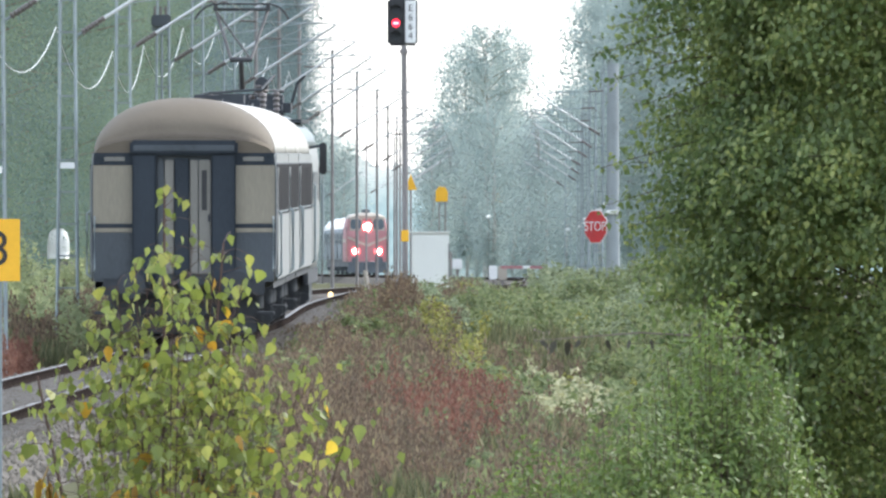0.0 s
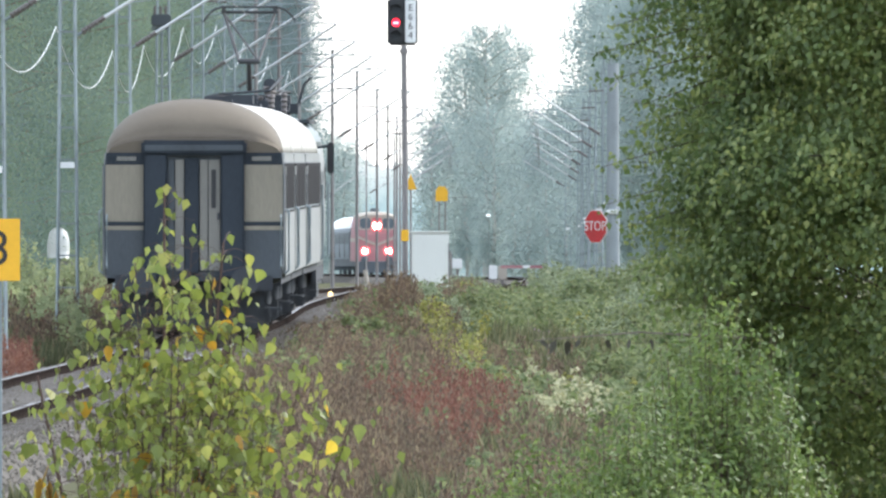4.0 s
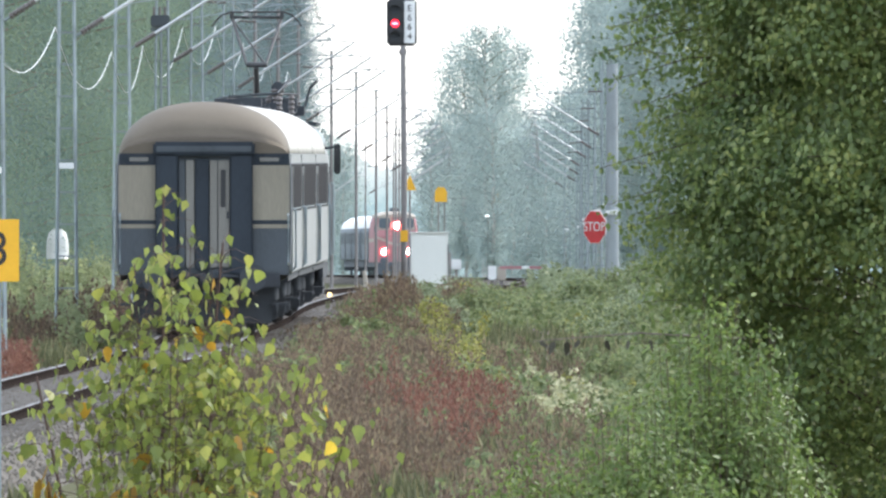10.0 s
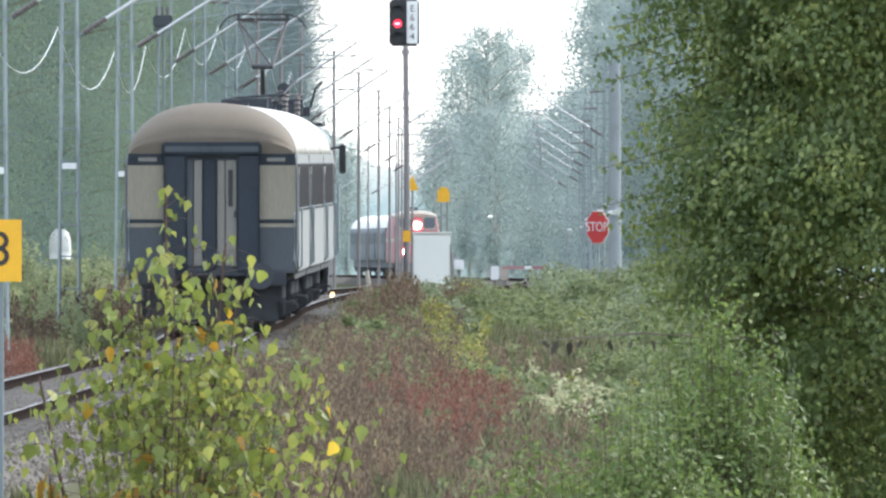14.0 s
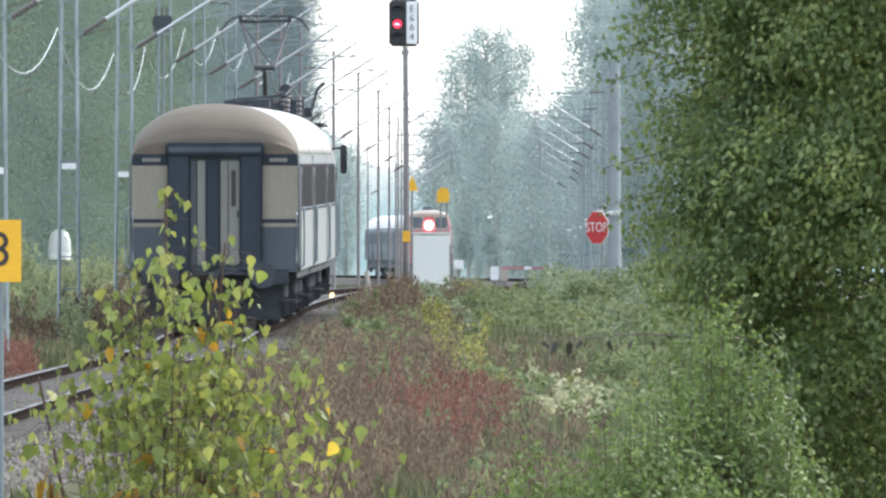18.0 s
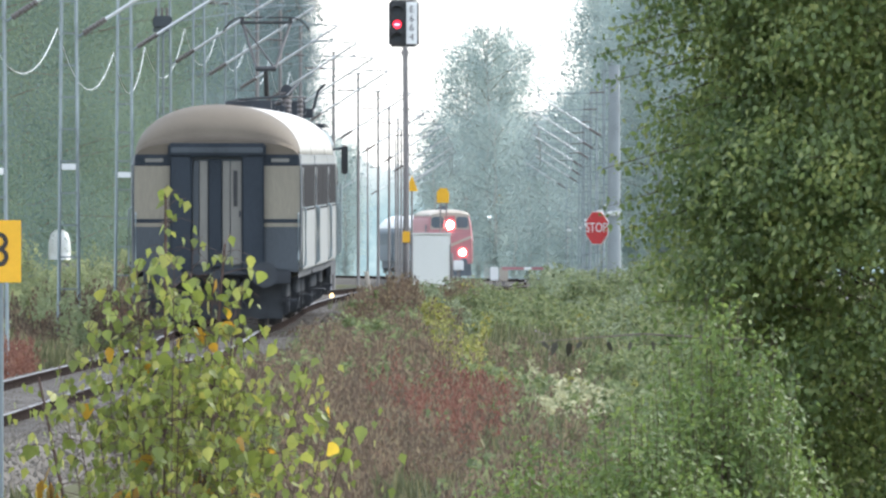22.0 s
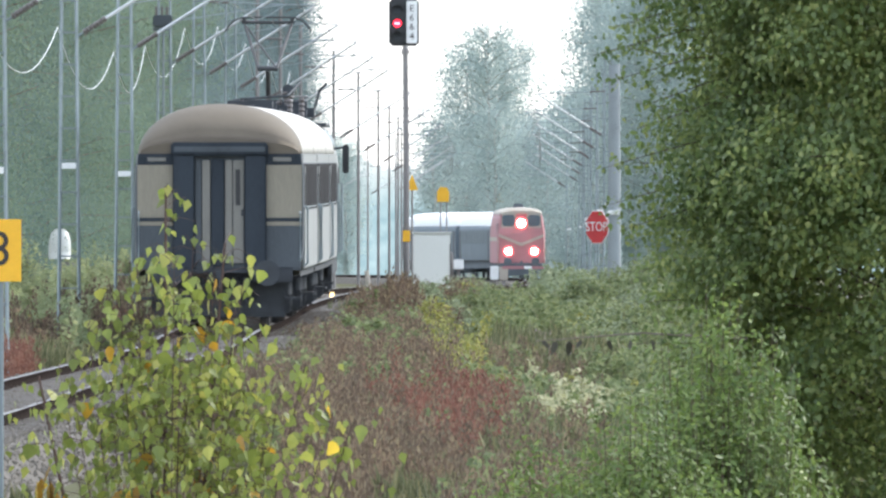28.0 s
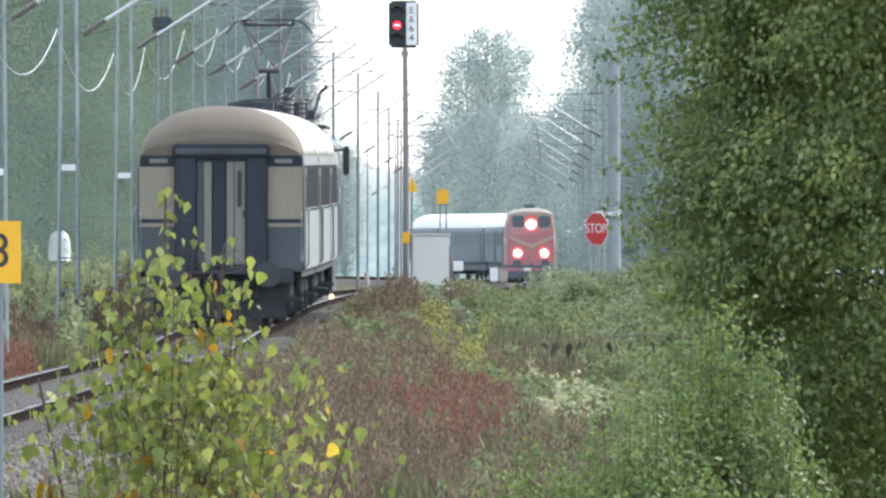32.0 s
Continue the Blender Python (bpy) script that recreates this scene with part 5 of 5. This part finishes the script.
    for f, size in ((0.45, 0.05), (0.55, 0.045), (0.66, 0.06), (0.78, 0.05), (0.84, 0.075), (0.9, 0.07), (0.97, 0.05)):
        q = root.lerp(tip, f)
        leaf = slab([(0, 0), (0.2, -0.25), (0.16, -0.7), (0, -1), (-0.18, -0.6), (-0.2, -0.2)], -0.03, 0.03)
        ob = part("withered_leaf", leaf, M["withered"], c, "dark curled withered leaf")
        ob.matrix_basis = Matrix.LocRotScale(q, Euler((rng.normal() * 0.3, rng.normal() * 0.5, rng.uniform(-0.8, 0.8))), (size, size, size))
    # leaves deep inside the bush
    a, r = rng.uniform(0, 6.28, 64000), np.sqrt(rng.uniform(0.05, 1.0, 64000)) * 1.25
    pts.append(np.stack([r * np.cos(a), r * np.sin(a), rng.uniform(0.8, 4.0, 64000)], -1))
    tagged(part("branchwork", twigs, M["twig"], c), kind="stuff")
    pts = np.concatenate(pts)
    ways = np.concatenate(ways)
    rest = pts[len(ways):]
    ways = np.concatenate([ways, rest * (0.5, 0.5, 0) + (0, 0, 0.5)])
    cloud("foliage", pts, rng.uniform(0.02, 0.042, len(pts)), M["leaf_alder"], c, shape="drop", rng=rng, hang=1.0, face=ways, loose=np.where(np.arange(len(pts)) < len(pts) - len(rest), 0.62, 1.6))


make_alder()


def make_willow(x0, y0, height, radius, seed, count, label):
    rng = np.random.default_rng(seed)
    g = float(ground_z(x0, y0))
    c = thing("willow_shrub", label, "shrub", pose(x0, y0, g), group="willow shrubs by the path")
    bm = bmesh.new()
    pts, ways = [], []
    for i in range(count):
        a = rng.uniform(0, 6.28)
        r = radius * math.sqrt(rng.uniform(0, 1))
        top = Vector((r * math.cos(a), r * math.sin(a), height * (1 - 0.45 * (r / radius) ** 2) * rng.uniform(0.72, 1.06)))
        foot = Vector((0.25 * r * math.cos(a), 0.25 * r * math.sin(a), -0.1))
        mid = foot.lerp(top, 0.5) + Vector((0.12 * r * math.cos(a), 0.12 * r * math.sin(a), 0.05))
        tube([foot, mid, top], 0.0035, bm, 4, 0.3)
        n = 120
        s = rng.uniform(0.35, 1.0, n) ** 0.7
        q = np.array([np.array(mid.lerp(top, (v - 0.5) * 2) if v > 0.5 else foot.lerp(mid, v * 2)) for v in s])
        off = rng.normal(size=(n, 3)) * 0.035
        pts.append(q + off)
        ways.append(off / 0.035 * 0.7 + np.array((0.5 * math.cos(a), 0.5 * math.sin(a), 0.9))[None])
    tagged(part("branchwork", bm, M["twig"], c), kind="stuff")
    pts = np.concatenate(pts)
    cloud("foliage", pts, rng.uniform(0.018, 0.04, len(pts)), M["leaf_willow"], c, shape="narrow", rng=rng, hang=-0.2, face=np.concatenate(ways), loose=0.4)


for x, y, h, r, s, n in ((0.15, 124, 1.45, 0.3, 31, 170), (0.4, 123, 1.62, 0.36, 32, 240), (0.72, 121, 1.78, 0.45, 33, 320), (1.08, 122, 2.1, 0.5, 34, 380), (1.18, 127, 2.1, 0.32, 43, 240), (1.36, 129, 1.6, 0.3, 45, 150), (0.28, 117, 1.35, 0.3, 37, 180), (0.6, 115, 1.45, 0.36, 39, 240), (0.98, 113, 1.5, 0.42, 41, 280)):
    make_willow(x, y, h, r, s, n, "bushy green willow shrub with small narrow leaves")


def make_sapling():
    """The young birch before the track: thin red-brown stems, hanging toothed leaves, some turned yellow."""
    rng = np.random.default_rng(8)
    x0, y0 = -0.79, 90.0
    g = float(ground_z(x0, y0))
    c = thing("birch_sapling", "young birch with hanging green leaves, some turning yellow", "sapling", pose(x0, y0, g))
    outline = [(0, 0.0), (0.30, -0.10), (0.41, -0.32), (0.25, -0.64), (0.06, -0.92), (0, -1.0), (-0.06, -0.92), (-0.25, -0.64), (-0.41, -0.32), (-0.30, -0.10)]
    leaves = []
    for bend in (0.1, 0.22, -0.1):
        bm = bmesh.new()
        mid = [bm.verts.new((0, bend * z * z, z)) for z in (0.0, -0.36, -0.72, -1.0)]
        left = [bm.verts.new((x, bend * z * z + 0.1 * abs(x), z)) for x, z in outline[1:5]]
        right = [bm.verts.new((x, bend * z * z + 0.1 * abs(x), z)) for x, z in outline[6:][::-1]]
        for sd in (left, right):
            bm.faces.new((mid[0], sd[0], sd[1], mid[1]))
            bm.faces.new((mid[1], sd[1], sd[2], mid[2]))
            bm.faces.new((mid[2], sd[2], sd[3], mid[3]))
        bmesh.ops.recalc_face_normals(bm, faces=bm.faces)
        pair = []
        for m in ("leaf_birch", "leaf_gold"):
            me = bpy.data.meshes.new("leaf")
            bm.to_mesh(me)
            me.materials.append(M[m])
            pair.append(me)
        bm.free()
        leaves.append(pair)
    bm = bmesh.new()
    spots, extra = [], []
    # main leaders: top points of each shoot above the base, in the sapling's own space
    shoots = [(0.0, 2.34, 0.8), (0.08, 2.2, 0.75), (0.17, 2.18, 0.7), (-0.08, 2.12, 0.7), (0.22, 2.06, 0.65), (-0.1, 1.96, 0.6), (-0.22, 1.95, 0.5), (0.27, 1.92, 0.55), (0.4, 1.84, 0.45), (0.45, 1.8, 0.45), (-0.3, 1.83, 0.45), (-0.36, 1.8, 0.4), (0.33, 1.76, 0.4), (0.53, 1.66, 0.35), (0.12, 1.97, 0.6), (0.05, 2.02, 0.6), (-0.16, 1.8, 0.45), (0.2, 1.82, 0.45), (0.3, 1.7, 0.4), (-0.05, 1.86, 0.5), (0.48, 1.7, 0.4), (-0.25, 1.72, 0.4), (0.03, 2.12, 0.6), (-0.05, 2.05, 0.55), (0.14, 2.1, 0.55), (0.2, 2.0, 0.5), (-0.13, 2.06, 0.5)]
    for i, (tx, tz, depth) in enumerate(shoots):
        foot = Vector((tx * 0.12, rng.uniform(-0.05, 0.05), -0.1))
        top = Vector((tx, rng.uniform(-0.3, 0.3), tz))
        low = foot.lerp(top, 0.45) + Vector((-tx * 0.12, 0, 0))
        line = [foot, foot.lerp(low, 0.5), low] + [low.lerp(top, k / 6) for k in range(1, 7)]
        part("stem", tube(line, 0.012 if i in (0, 2, 11) else 0.006 if i in (8, 13) else 0.0034, sides=5, taper=0.3), M["twig"], c)
        n = int((95 if tz > 1.9 else 62) * depth)
        for k in range(n):
            h = tz - depth * rng.uniform(0, 1) ** 1.1
            s = (h - low.z) / (tz - low.z)
            p = low.lerp(top, s)
            spread_r = 0.03 + 0.13 * (tz - h)
            e = p + Vector((rng.normal() * spread_r, rng.normal() * spread_r, rng.uniform(-0.02, 0.05)))
            tube([p, p.lerp(e, 0.5) + Vector((0, 0, 0.012)), e], 0.0013, bm, 3, 0.5)
            spots.append((e, s))
    part("twig_work", bm, M["twig"], c)
    order = rng.permutation(len(spots))
    for j, i in enumerate(order):
        e, s = spots[i]
        size = rng.uniform(0.036, 0.056)
        if j < 300:
            gold = rng.uniform() < (0.17 if s < 0.6 else 0.06)
            ob = link_data("leaf", leaves[int(rng.integers(3))][int(gold)], None, c)
            ob.matrix_basis = Matrix.LocRotScale(e, Euler((rng.normal() * 0.5, rng.normal() * 0.45, rng.uniform(0, 6.28))), (size, size, size))
        else:
            extra.append(tuple(e - Vector((0, 0, size * 0.5))))
    h = rng.uniform(0.8, 1.85, 2300)
    wide = 0.12 + 0.22 * np.clip((1.9 - h) / 0.7, 0, 1)
    low = np.stack([0.06 + rng.normal(size=2300) * wide, rng.normal(size=2300) * wide, h], -1)
    pts = np.concatenate([np.array(extra), low])
    cloud("inner_leaves", pts, rng.uniform(0.024, 0.04, len(pts)), M["leaf_birch_many"], c, shape="drop", rng=rng, hang=1.3)


make_sapling()


def make_autumn_shoot(x0, y0, top, seed, count):
    """A small shoot with orange leaves beside the young birch."""
    rng = np.random.default_rng(seed)
    c = thing("autumn_shoot", "thin shoot with drooping orange-yellow autumn leaves", "shoot", pose(x0, y0, float(ground_z(x0, y0))), group="autumn shoots by the young birch")
    stem = [Vector((0.02 * math.sin(k + seed), 0, (top + 0.1) * k / 8 - 0.1)) for k in range(9)]
    part("stem", tube(stem, 0.006, sides=5, taper=0.3), M["twig"], c)
    bm = slab([(0, 0), (0.012, -0.02), (0.008, -0.055), (0, -0.07), (-0.009, -0.05), (-0.012, -0.02)], -0.001, 0.001)
    first = part("leaf", bm, M["leaf_gold"], c)
    for k in range(count):
        ob = first if k == 0 else link_data("leaf", first.data, None, c)
        ob.matrix_basis = pose(rng.normal() * 0.02, rng.normal() * 0.02, rng.uniform(top - 0.45, top + 0.05), rng.normal() * 20, rng.normal() * 18, rng.uniform(0, 360))


for x, y, top, seed, n in ((-1.115, 90.0, 1.5, 77, 26), (-1.04, 90.4, 1.44, 78, 14), (-0.9, 89.8, 1.46, 79, 14), (-0.83, 90.6, 1.47, 80, 12), (-0.68, 90.2, 1.5, 81, 12), (-0.56, 90.5, 1.52, 82, 14)):
    make_autumn_shoot(x, y, top, seed, n)


def weeds(name, label, mat, spots, height, density, seed, leafy=26, leaf=0.06, blade=True, stem=0.5, shape="narrow", top_heavy=1.0):
    """Herbs scattered over ellipses (x, y, half width, half length): upright stalks with small leaves."""
    rng = np.random.default_rng(seed)
    cs, ss = [], []
    for x, y, rx, ry in spots:
        n = max(3, int(density * rx * ry))
        a, r = rng.uniform(0, 6.28, n), np.sqrt(rng.uniform(0, 1, n))
        px, py = x + rx * r * np.cos(a), y + ry * r * np.sin(a)
        keep = np.abs(px - np.interp(py, *MAIN)) > np.where(py > 500, 1.3, 1.85)
        px, py = px[keep], py[keep]
        n = len(px)
        if not n:
            continue
        pz = ground_z(px, py)
        h = height * rng.uniform(0.65, 1.35) * rng.uniform(0.55, 1.2, n) * (0.75 + 0.35 * np.sin(px * 2.3 + py * 0.07) ** 2)
        lx, ly = rng.normal(0, 0.1, n), rng.normal(0, 0.1, n)
        f = rng.uniform(0, 1, (n, leafy)) ** (1 / top_heavy)
        q = np.stack([px[:, None] + lx[:, None] * f + rng.normal(0, 0.035, (n, leafy)), py[:, None] + ly[:, None] * f + rng.normal(0, 0.035, (n, leafy)), pz[:, None] + h[:, None] * (0.15 + 0.85 * f)], -1)
        cs.append(q.reshape(-1, 3))
        ss.append(rng.uniform(0.5, 1.4, n * leafy) * leaf)
    cs = np.concatenate(cs)
    face = None if blade else np.broadcast_to((0.0, -0.45, 1.0), cs.shape)
    me = cloud(name, cs, np.concatenate(ss), mat, shape=shape, rng=rng, hang=-0.6, upright=blade, face=face, loose=0.55)
    return tagged(me, label, "weeds", kind="stuff")


def clumps(n, x, y, seed, rx=(0.15, 0.5), beside=False):
    """n ellipses strewn over a stretch; beside: x counts from the middle of the main track."""
    g = random.Random(seed)
    out = []
    for _ in range(n):
        yy = g.uniform(*y)
        r = g.uniform(*rx)
        out.append((g.uniform(*x) + (main_x(yy) if beside else 0), yy, r, r * g.uniform(12, 30)))
    return out


weeds("willowherb", "faded brown willowherb gone to seed beside the track", M["weed_brown"], clumps(70, (1.7, 4.6), (430, 760), 1, (0.25, 0.7), True) + clumps(30, (-2.9, 0.9), (300, 480), 2, (0.3, 0.6)) + clumps(26, (0.3, 1.7), (340, 540), 32, (0.1, 0.35)), 0.62, 13, 1, 52, 0.065)
weeds("red_willowherb", "reddish withered willowherb", M["weed_red"], [(-0.2, 436, 0.85, 30), (0.15, 450, 0.75, 28), (-0.35, 470, 0.6, 22), (-0.05, 414, 0.6, 16)] + clumps(10, (-0.9, 0.8), (400, 500), 3) + clumps(24, (-5.6, -3.0), (540, 760), 4, (0.3, 0.8), True), 0.62, 14, 2, 54, 0.062)
weeds("green_herbs", "green herbs and low shoots", M["weed_green"], clumps(34, (-2.2, 0.9), (340, 600), 33, (0.1, 0.3)) + clumps(95, (0.9, 5.5), (330, 800), 5, (0.3, 0.9)) + clumps(40, (1.6, 4.0), (500, 720), 6, (0.15, 0.45), True) + clumps(30, (-9, -2.6), (540, 760), 7, (0.3, 0.9), True), 0.55, 9, 3, 30, 0.095, shape="diamond", blade=False)
weeds("yellow_herbs", "yellow-green flowering herbs", M["weed_yellow"], [(0.1, 576, 0.3, 30), (0.4, 540, 0.25, 20), (-0.15, 620, 0.25, 20)] + clumps(14, (0.0, 3.0), (480, 760), 8, (0.12, 0.3)) + clumps(16, (-7, -3), (520, 740), 9, (0.2, 0.5), True), 0.6, 14, 4, 34, 0.08, shape="diamond", blade=False)
weeds("cream_plumes", "cream-coloured flower plumes among the weeds", M["weed_plume"], [(1.75, 450, 0.1, 10), (1.45, 444, 0.07, 8), (2.12, 456, 0.08, 8), (1.35, 504, 0.1, 8), (1.95, 470, 0.07, 8)], 0.75, 14, 5, 30, 0.07, shape="diamond", blade=False, top_heavy=5.0)
weeds("grass", "long pale grass along the ballast edge", M["grass"], clumps(60, (1.75, 5.0), (300, 900), 10, (0.3, 1.0), True) + clumps(50, (0.8, 6.5), (300, 900), 11, (0.5, 1.2)) + clumps(40, (-9, -1.9), (450, 800), 12, (0.4, 1.0), True) + clumps(46, (-2.7, 0.7), (340, 620), 45, (0.15, 0.4)), 0.46, 7, 6, 12, 0.30, shape="blade")
weeds("tall_willowherb", "tall red-brown willowherb on the far side of the line", M["weed_brown"], clumps(13, (-4.4, -2.5), (590, 740), 21, (0.25, 0.5), True), 1.0, 9, 21, 46, 0.09)
weeds("dark_willowherb", "tall dense brown willowherb by the masts", M["weed_brown"], clumps(12, (-3.7, -2.3), (598, 690), 41, (0.25, 0.45), True), 0.85, 9, 41, 40, 0.08)
weeds("meadow_scrub", "pale yellow-green scrub on the far side of the line", M["scrub_left"], clumps(30, (-6.5, -2.4), (560, 740), 23, (0.2, 0.5), True), 0.95, 8, 23, 40, 0.10, shape="diamond", blade=False)
weeds("pink_flowers", "pale pink flower heads among green herbs", M["pink"], [(1.9, 600, 0.16, 12), (2.1, 570, 0.1, 8), (1.75, 560, 0.08, 8)], 0.72, 6, 22, 26, 0.06, shape="diamond", blade=False, top_heavy=5.0)
weeds("dry_stalks", "tall dry brown stalks standing above the weeds", M["weed_brown"], clumps(34, (-1.0, 2.2), (350, 560), 13, (0.1, 0.3)) + clumps(20, (2.0, 4.5), (420, 740), 14, (0.1, 0.3), True), 0.95, 9, 9, 26, 0.07, top_heavy=1.6)
weeds("line_side_brush", "low dark brush right at the edge of the ballast", M["weed_brown"], clumps(90, (1.35, 2.6), (500, 930), 15, (0.2, 0.45), True), 0.42, 20, 10, 40, 0.06)
weeds("tall_shoots", "taller bushy shoots at the foot of the woods", M["scrub_left"], clumps(34, (-11, -4.4), (600, 860), 16, (0.3, 0.8), True), 1.35, 6, 7, 60, 0.12, shape="diamond", blade=False)
weeds("mound_herbs", "tall green and yellowing herbs on the rise by the signal", M["scrub"], clumps(46, (3.0, 8.5), (600, 800), 24, (0.25, 0.6), True), 0.62, 10, 24, 50, 0.08, shape="diamond", blade=False)
weeds("signal_brush", "dense withered brown brush round the foot of the signal", M["weed_brown"], [(-0.95, 652, 0.3, 7), (-0.8, 660, 0.22, 5), (-1.02, 640, 0.24, 8), (-0.85, 625, 0.36, 9)], 0.85, 42, 31, 46, 0.085)
weeds("crossing_scrub", "pale green scrub beyond the relay cabinet", M["scrub"], clumps(60, (3.6, 9.5), (760, 1150), 17, (0.4, 1.0)) + [(9, 1260, 5, 180), (9.5, 1560, 3.0, 180), (11, 1920, 3.5, 180)], 0.95, 5, 8, 26, 0.15, shape="diamond", blade=False)


def make_thickets():
    """Bigger bushes in the middle distance."""
    for i, (x, y, h, r) in enumerate(((5.2, 786, 1.6, 1.2), (4.0, 750, 1.2, 0.9), (6.6, 825, 2.0, 1.3), (-10.6, 708, 2.0, 1.0), (-12.2, 738, 2.4, 1.2), (-9.0, 816, 1.9, 0.9), (2.9, 786, 0.9, 0.7), (-0.85, 600, 0.75, 0.4), (-2.5, 575, 0.5, 0.28), (-0.3, 690, 0.7, 0.45), (0.9, 690, 0.8, 0.6), (1.8, 640, 0.8, 0.6), (-1.75, 598, 0.75, 0.35), (-1.2, 585, 0.6, 0.3), (0.55, 655, 0.85, 0.5), (-2.1, 560, 0.5, 0.28), (3.2, 700, 1.0, 0.7), (4.6, 720, 1.2, 0.8), (-9.5, 700, 2.5, 0.9), (-10.4, 690, 2.3, 0.9), (-8.4, 722, 1.9, 0.7), (-7.7, 790, 1.8, 0.6))):
        rng = np.random.default_rng(90 + i)
        g = float(ground_z(x, y))
        c = thing("thicket", "leafy green thicket on the meadow", "bush", pose(x, y, g), group="thickets along the line")
        bm = bmesh.new()
        pts = []
        for k in range(45):
            a, rr = rng.uniform(0, 6.28), r * math.sqrt(rng.uniform(0, 1))
            top = Vector((rr * math.cos(a), rr * math.sin(a), h * (1 - 0.5 * (rr / r) ** 2) * rng.uniform(0.6, 1.1)))
            tube([(top.x * 0.2, top.y * 0.2, -0.1), top * 0.6, top], 0.014, bm, 4, 0.3)
            pts.append(np.array(top)[None] * rng.uniform(0.35, 1, (150, 1)) + rng.normal(size=(150, 3)) * 0.12)
        tagged(part("branchwork", bm, M["bark"], c), kind="stuff")
        pts = np.concatenate(pts)
        cloud("foliage", pts, rng.uniform(0.05, 0.10, len(pts)), M["scrub_left" if x < -5 else "weed_green"], c, rng=rng, face=pts + (0, -0.2, 0.4), loose=0.45)


make_thickets()


# ---- what moves ----
RECEDE = [(0, 547.8), (2, 554.4), (4, 562.11), (6, 569.37), (8, 575.97), (10, 581.85), (12, 586.95), (14, 591.27), (16, 594.84), (18, 597.75), (20, 600.03), (22, 601.8), (24, 603.21), (26, 604.44), (28, 605.7), (30, 607.2), (32, 608.7)]
APPROACH = [(0, 2298), (3, 2271), (5.25, 2248.5), (7.5, 2226), (11, 2193), (14, 2166), (16, 2145), (18, 2122), (21, 2088), (22, 2078), (23, 2068), (24, 2058), (25.3, 2045), (26.4, 2034), (27.5, 2023), (29.5, 2003), (32, 1978)]


def motions():
    for k, c in enumerate(coaches):
        walk(c, [(t, ride(main_x, y + 25.6 * k, 22)) for t, y in RECEDE])
    walk(electric_loco, [(t, ride(main_x, y + 78.0, 17)) for t, y in RECEDE])
    walk(diesel, [(t, ride(loop_x, y, 13)) for t, y in APPROACH])
    for k, c in enumerate(trailing):
        walk(c, [(t, ride(loop_x, y + 18.2 + 25.1 * k, 20)) for t, y in APPROACH])


motions()
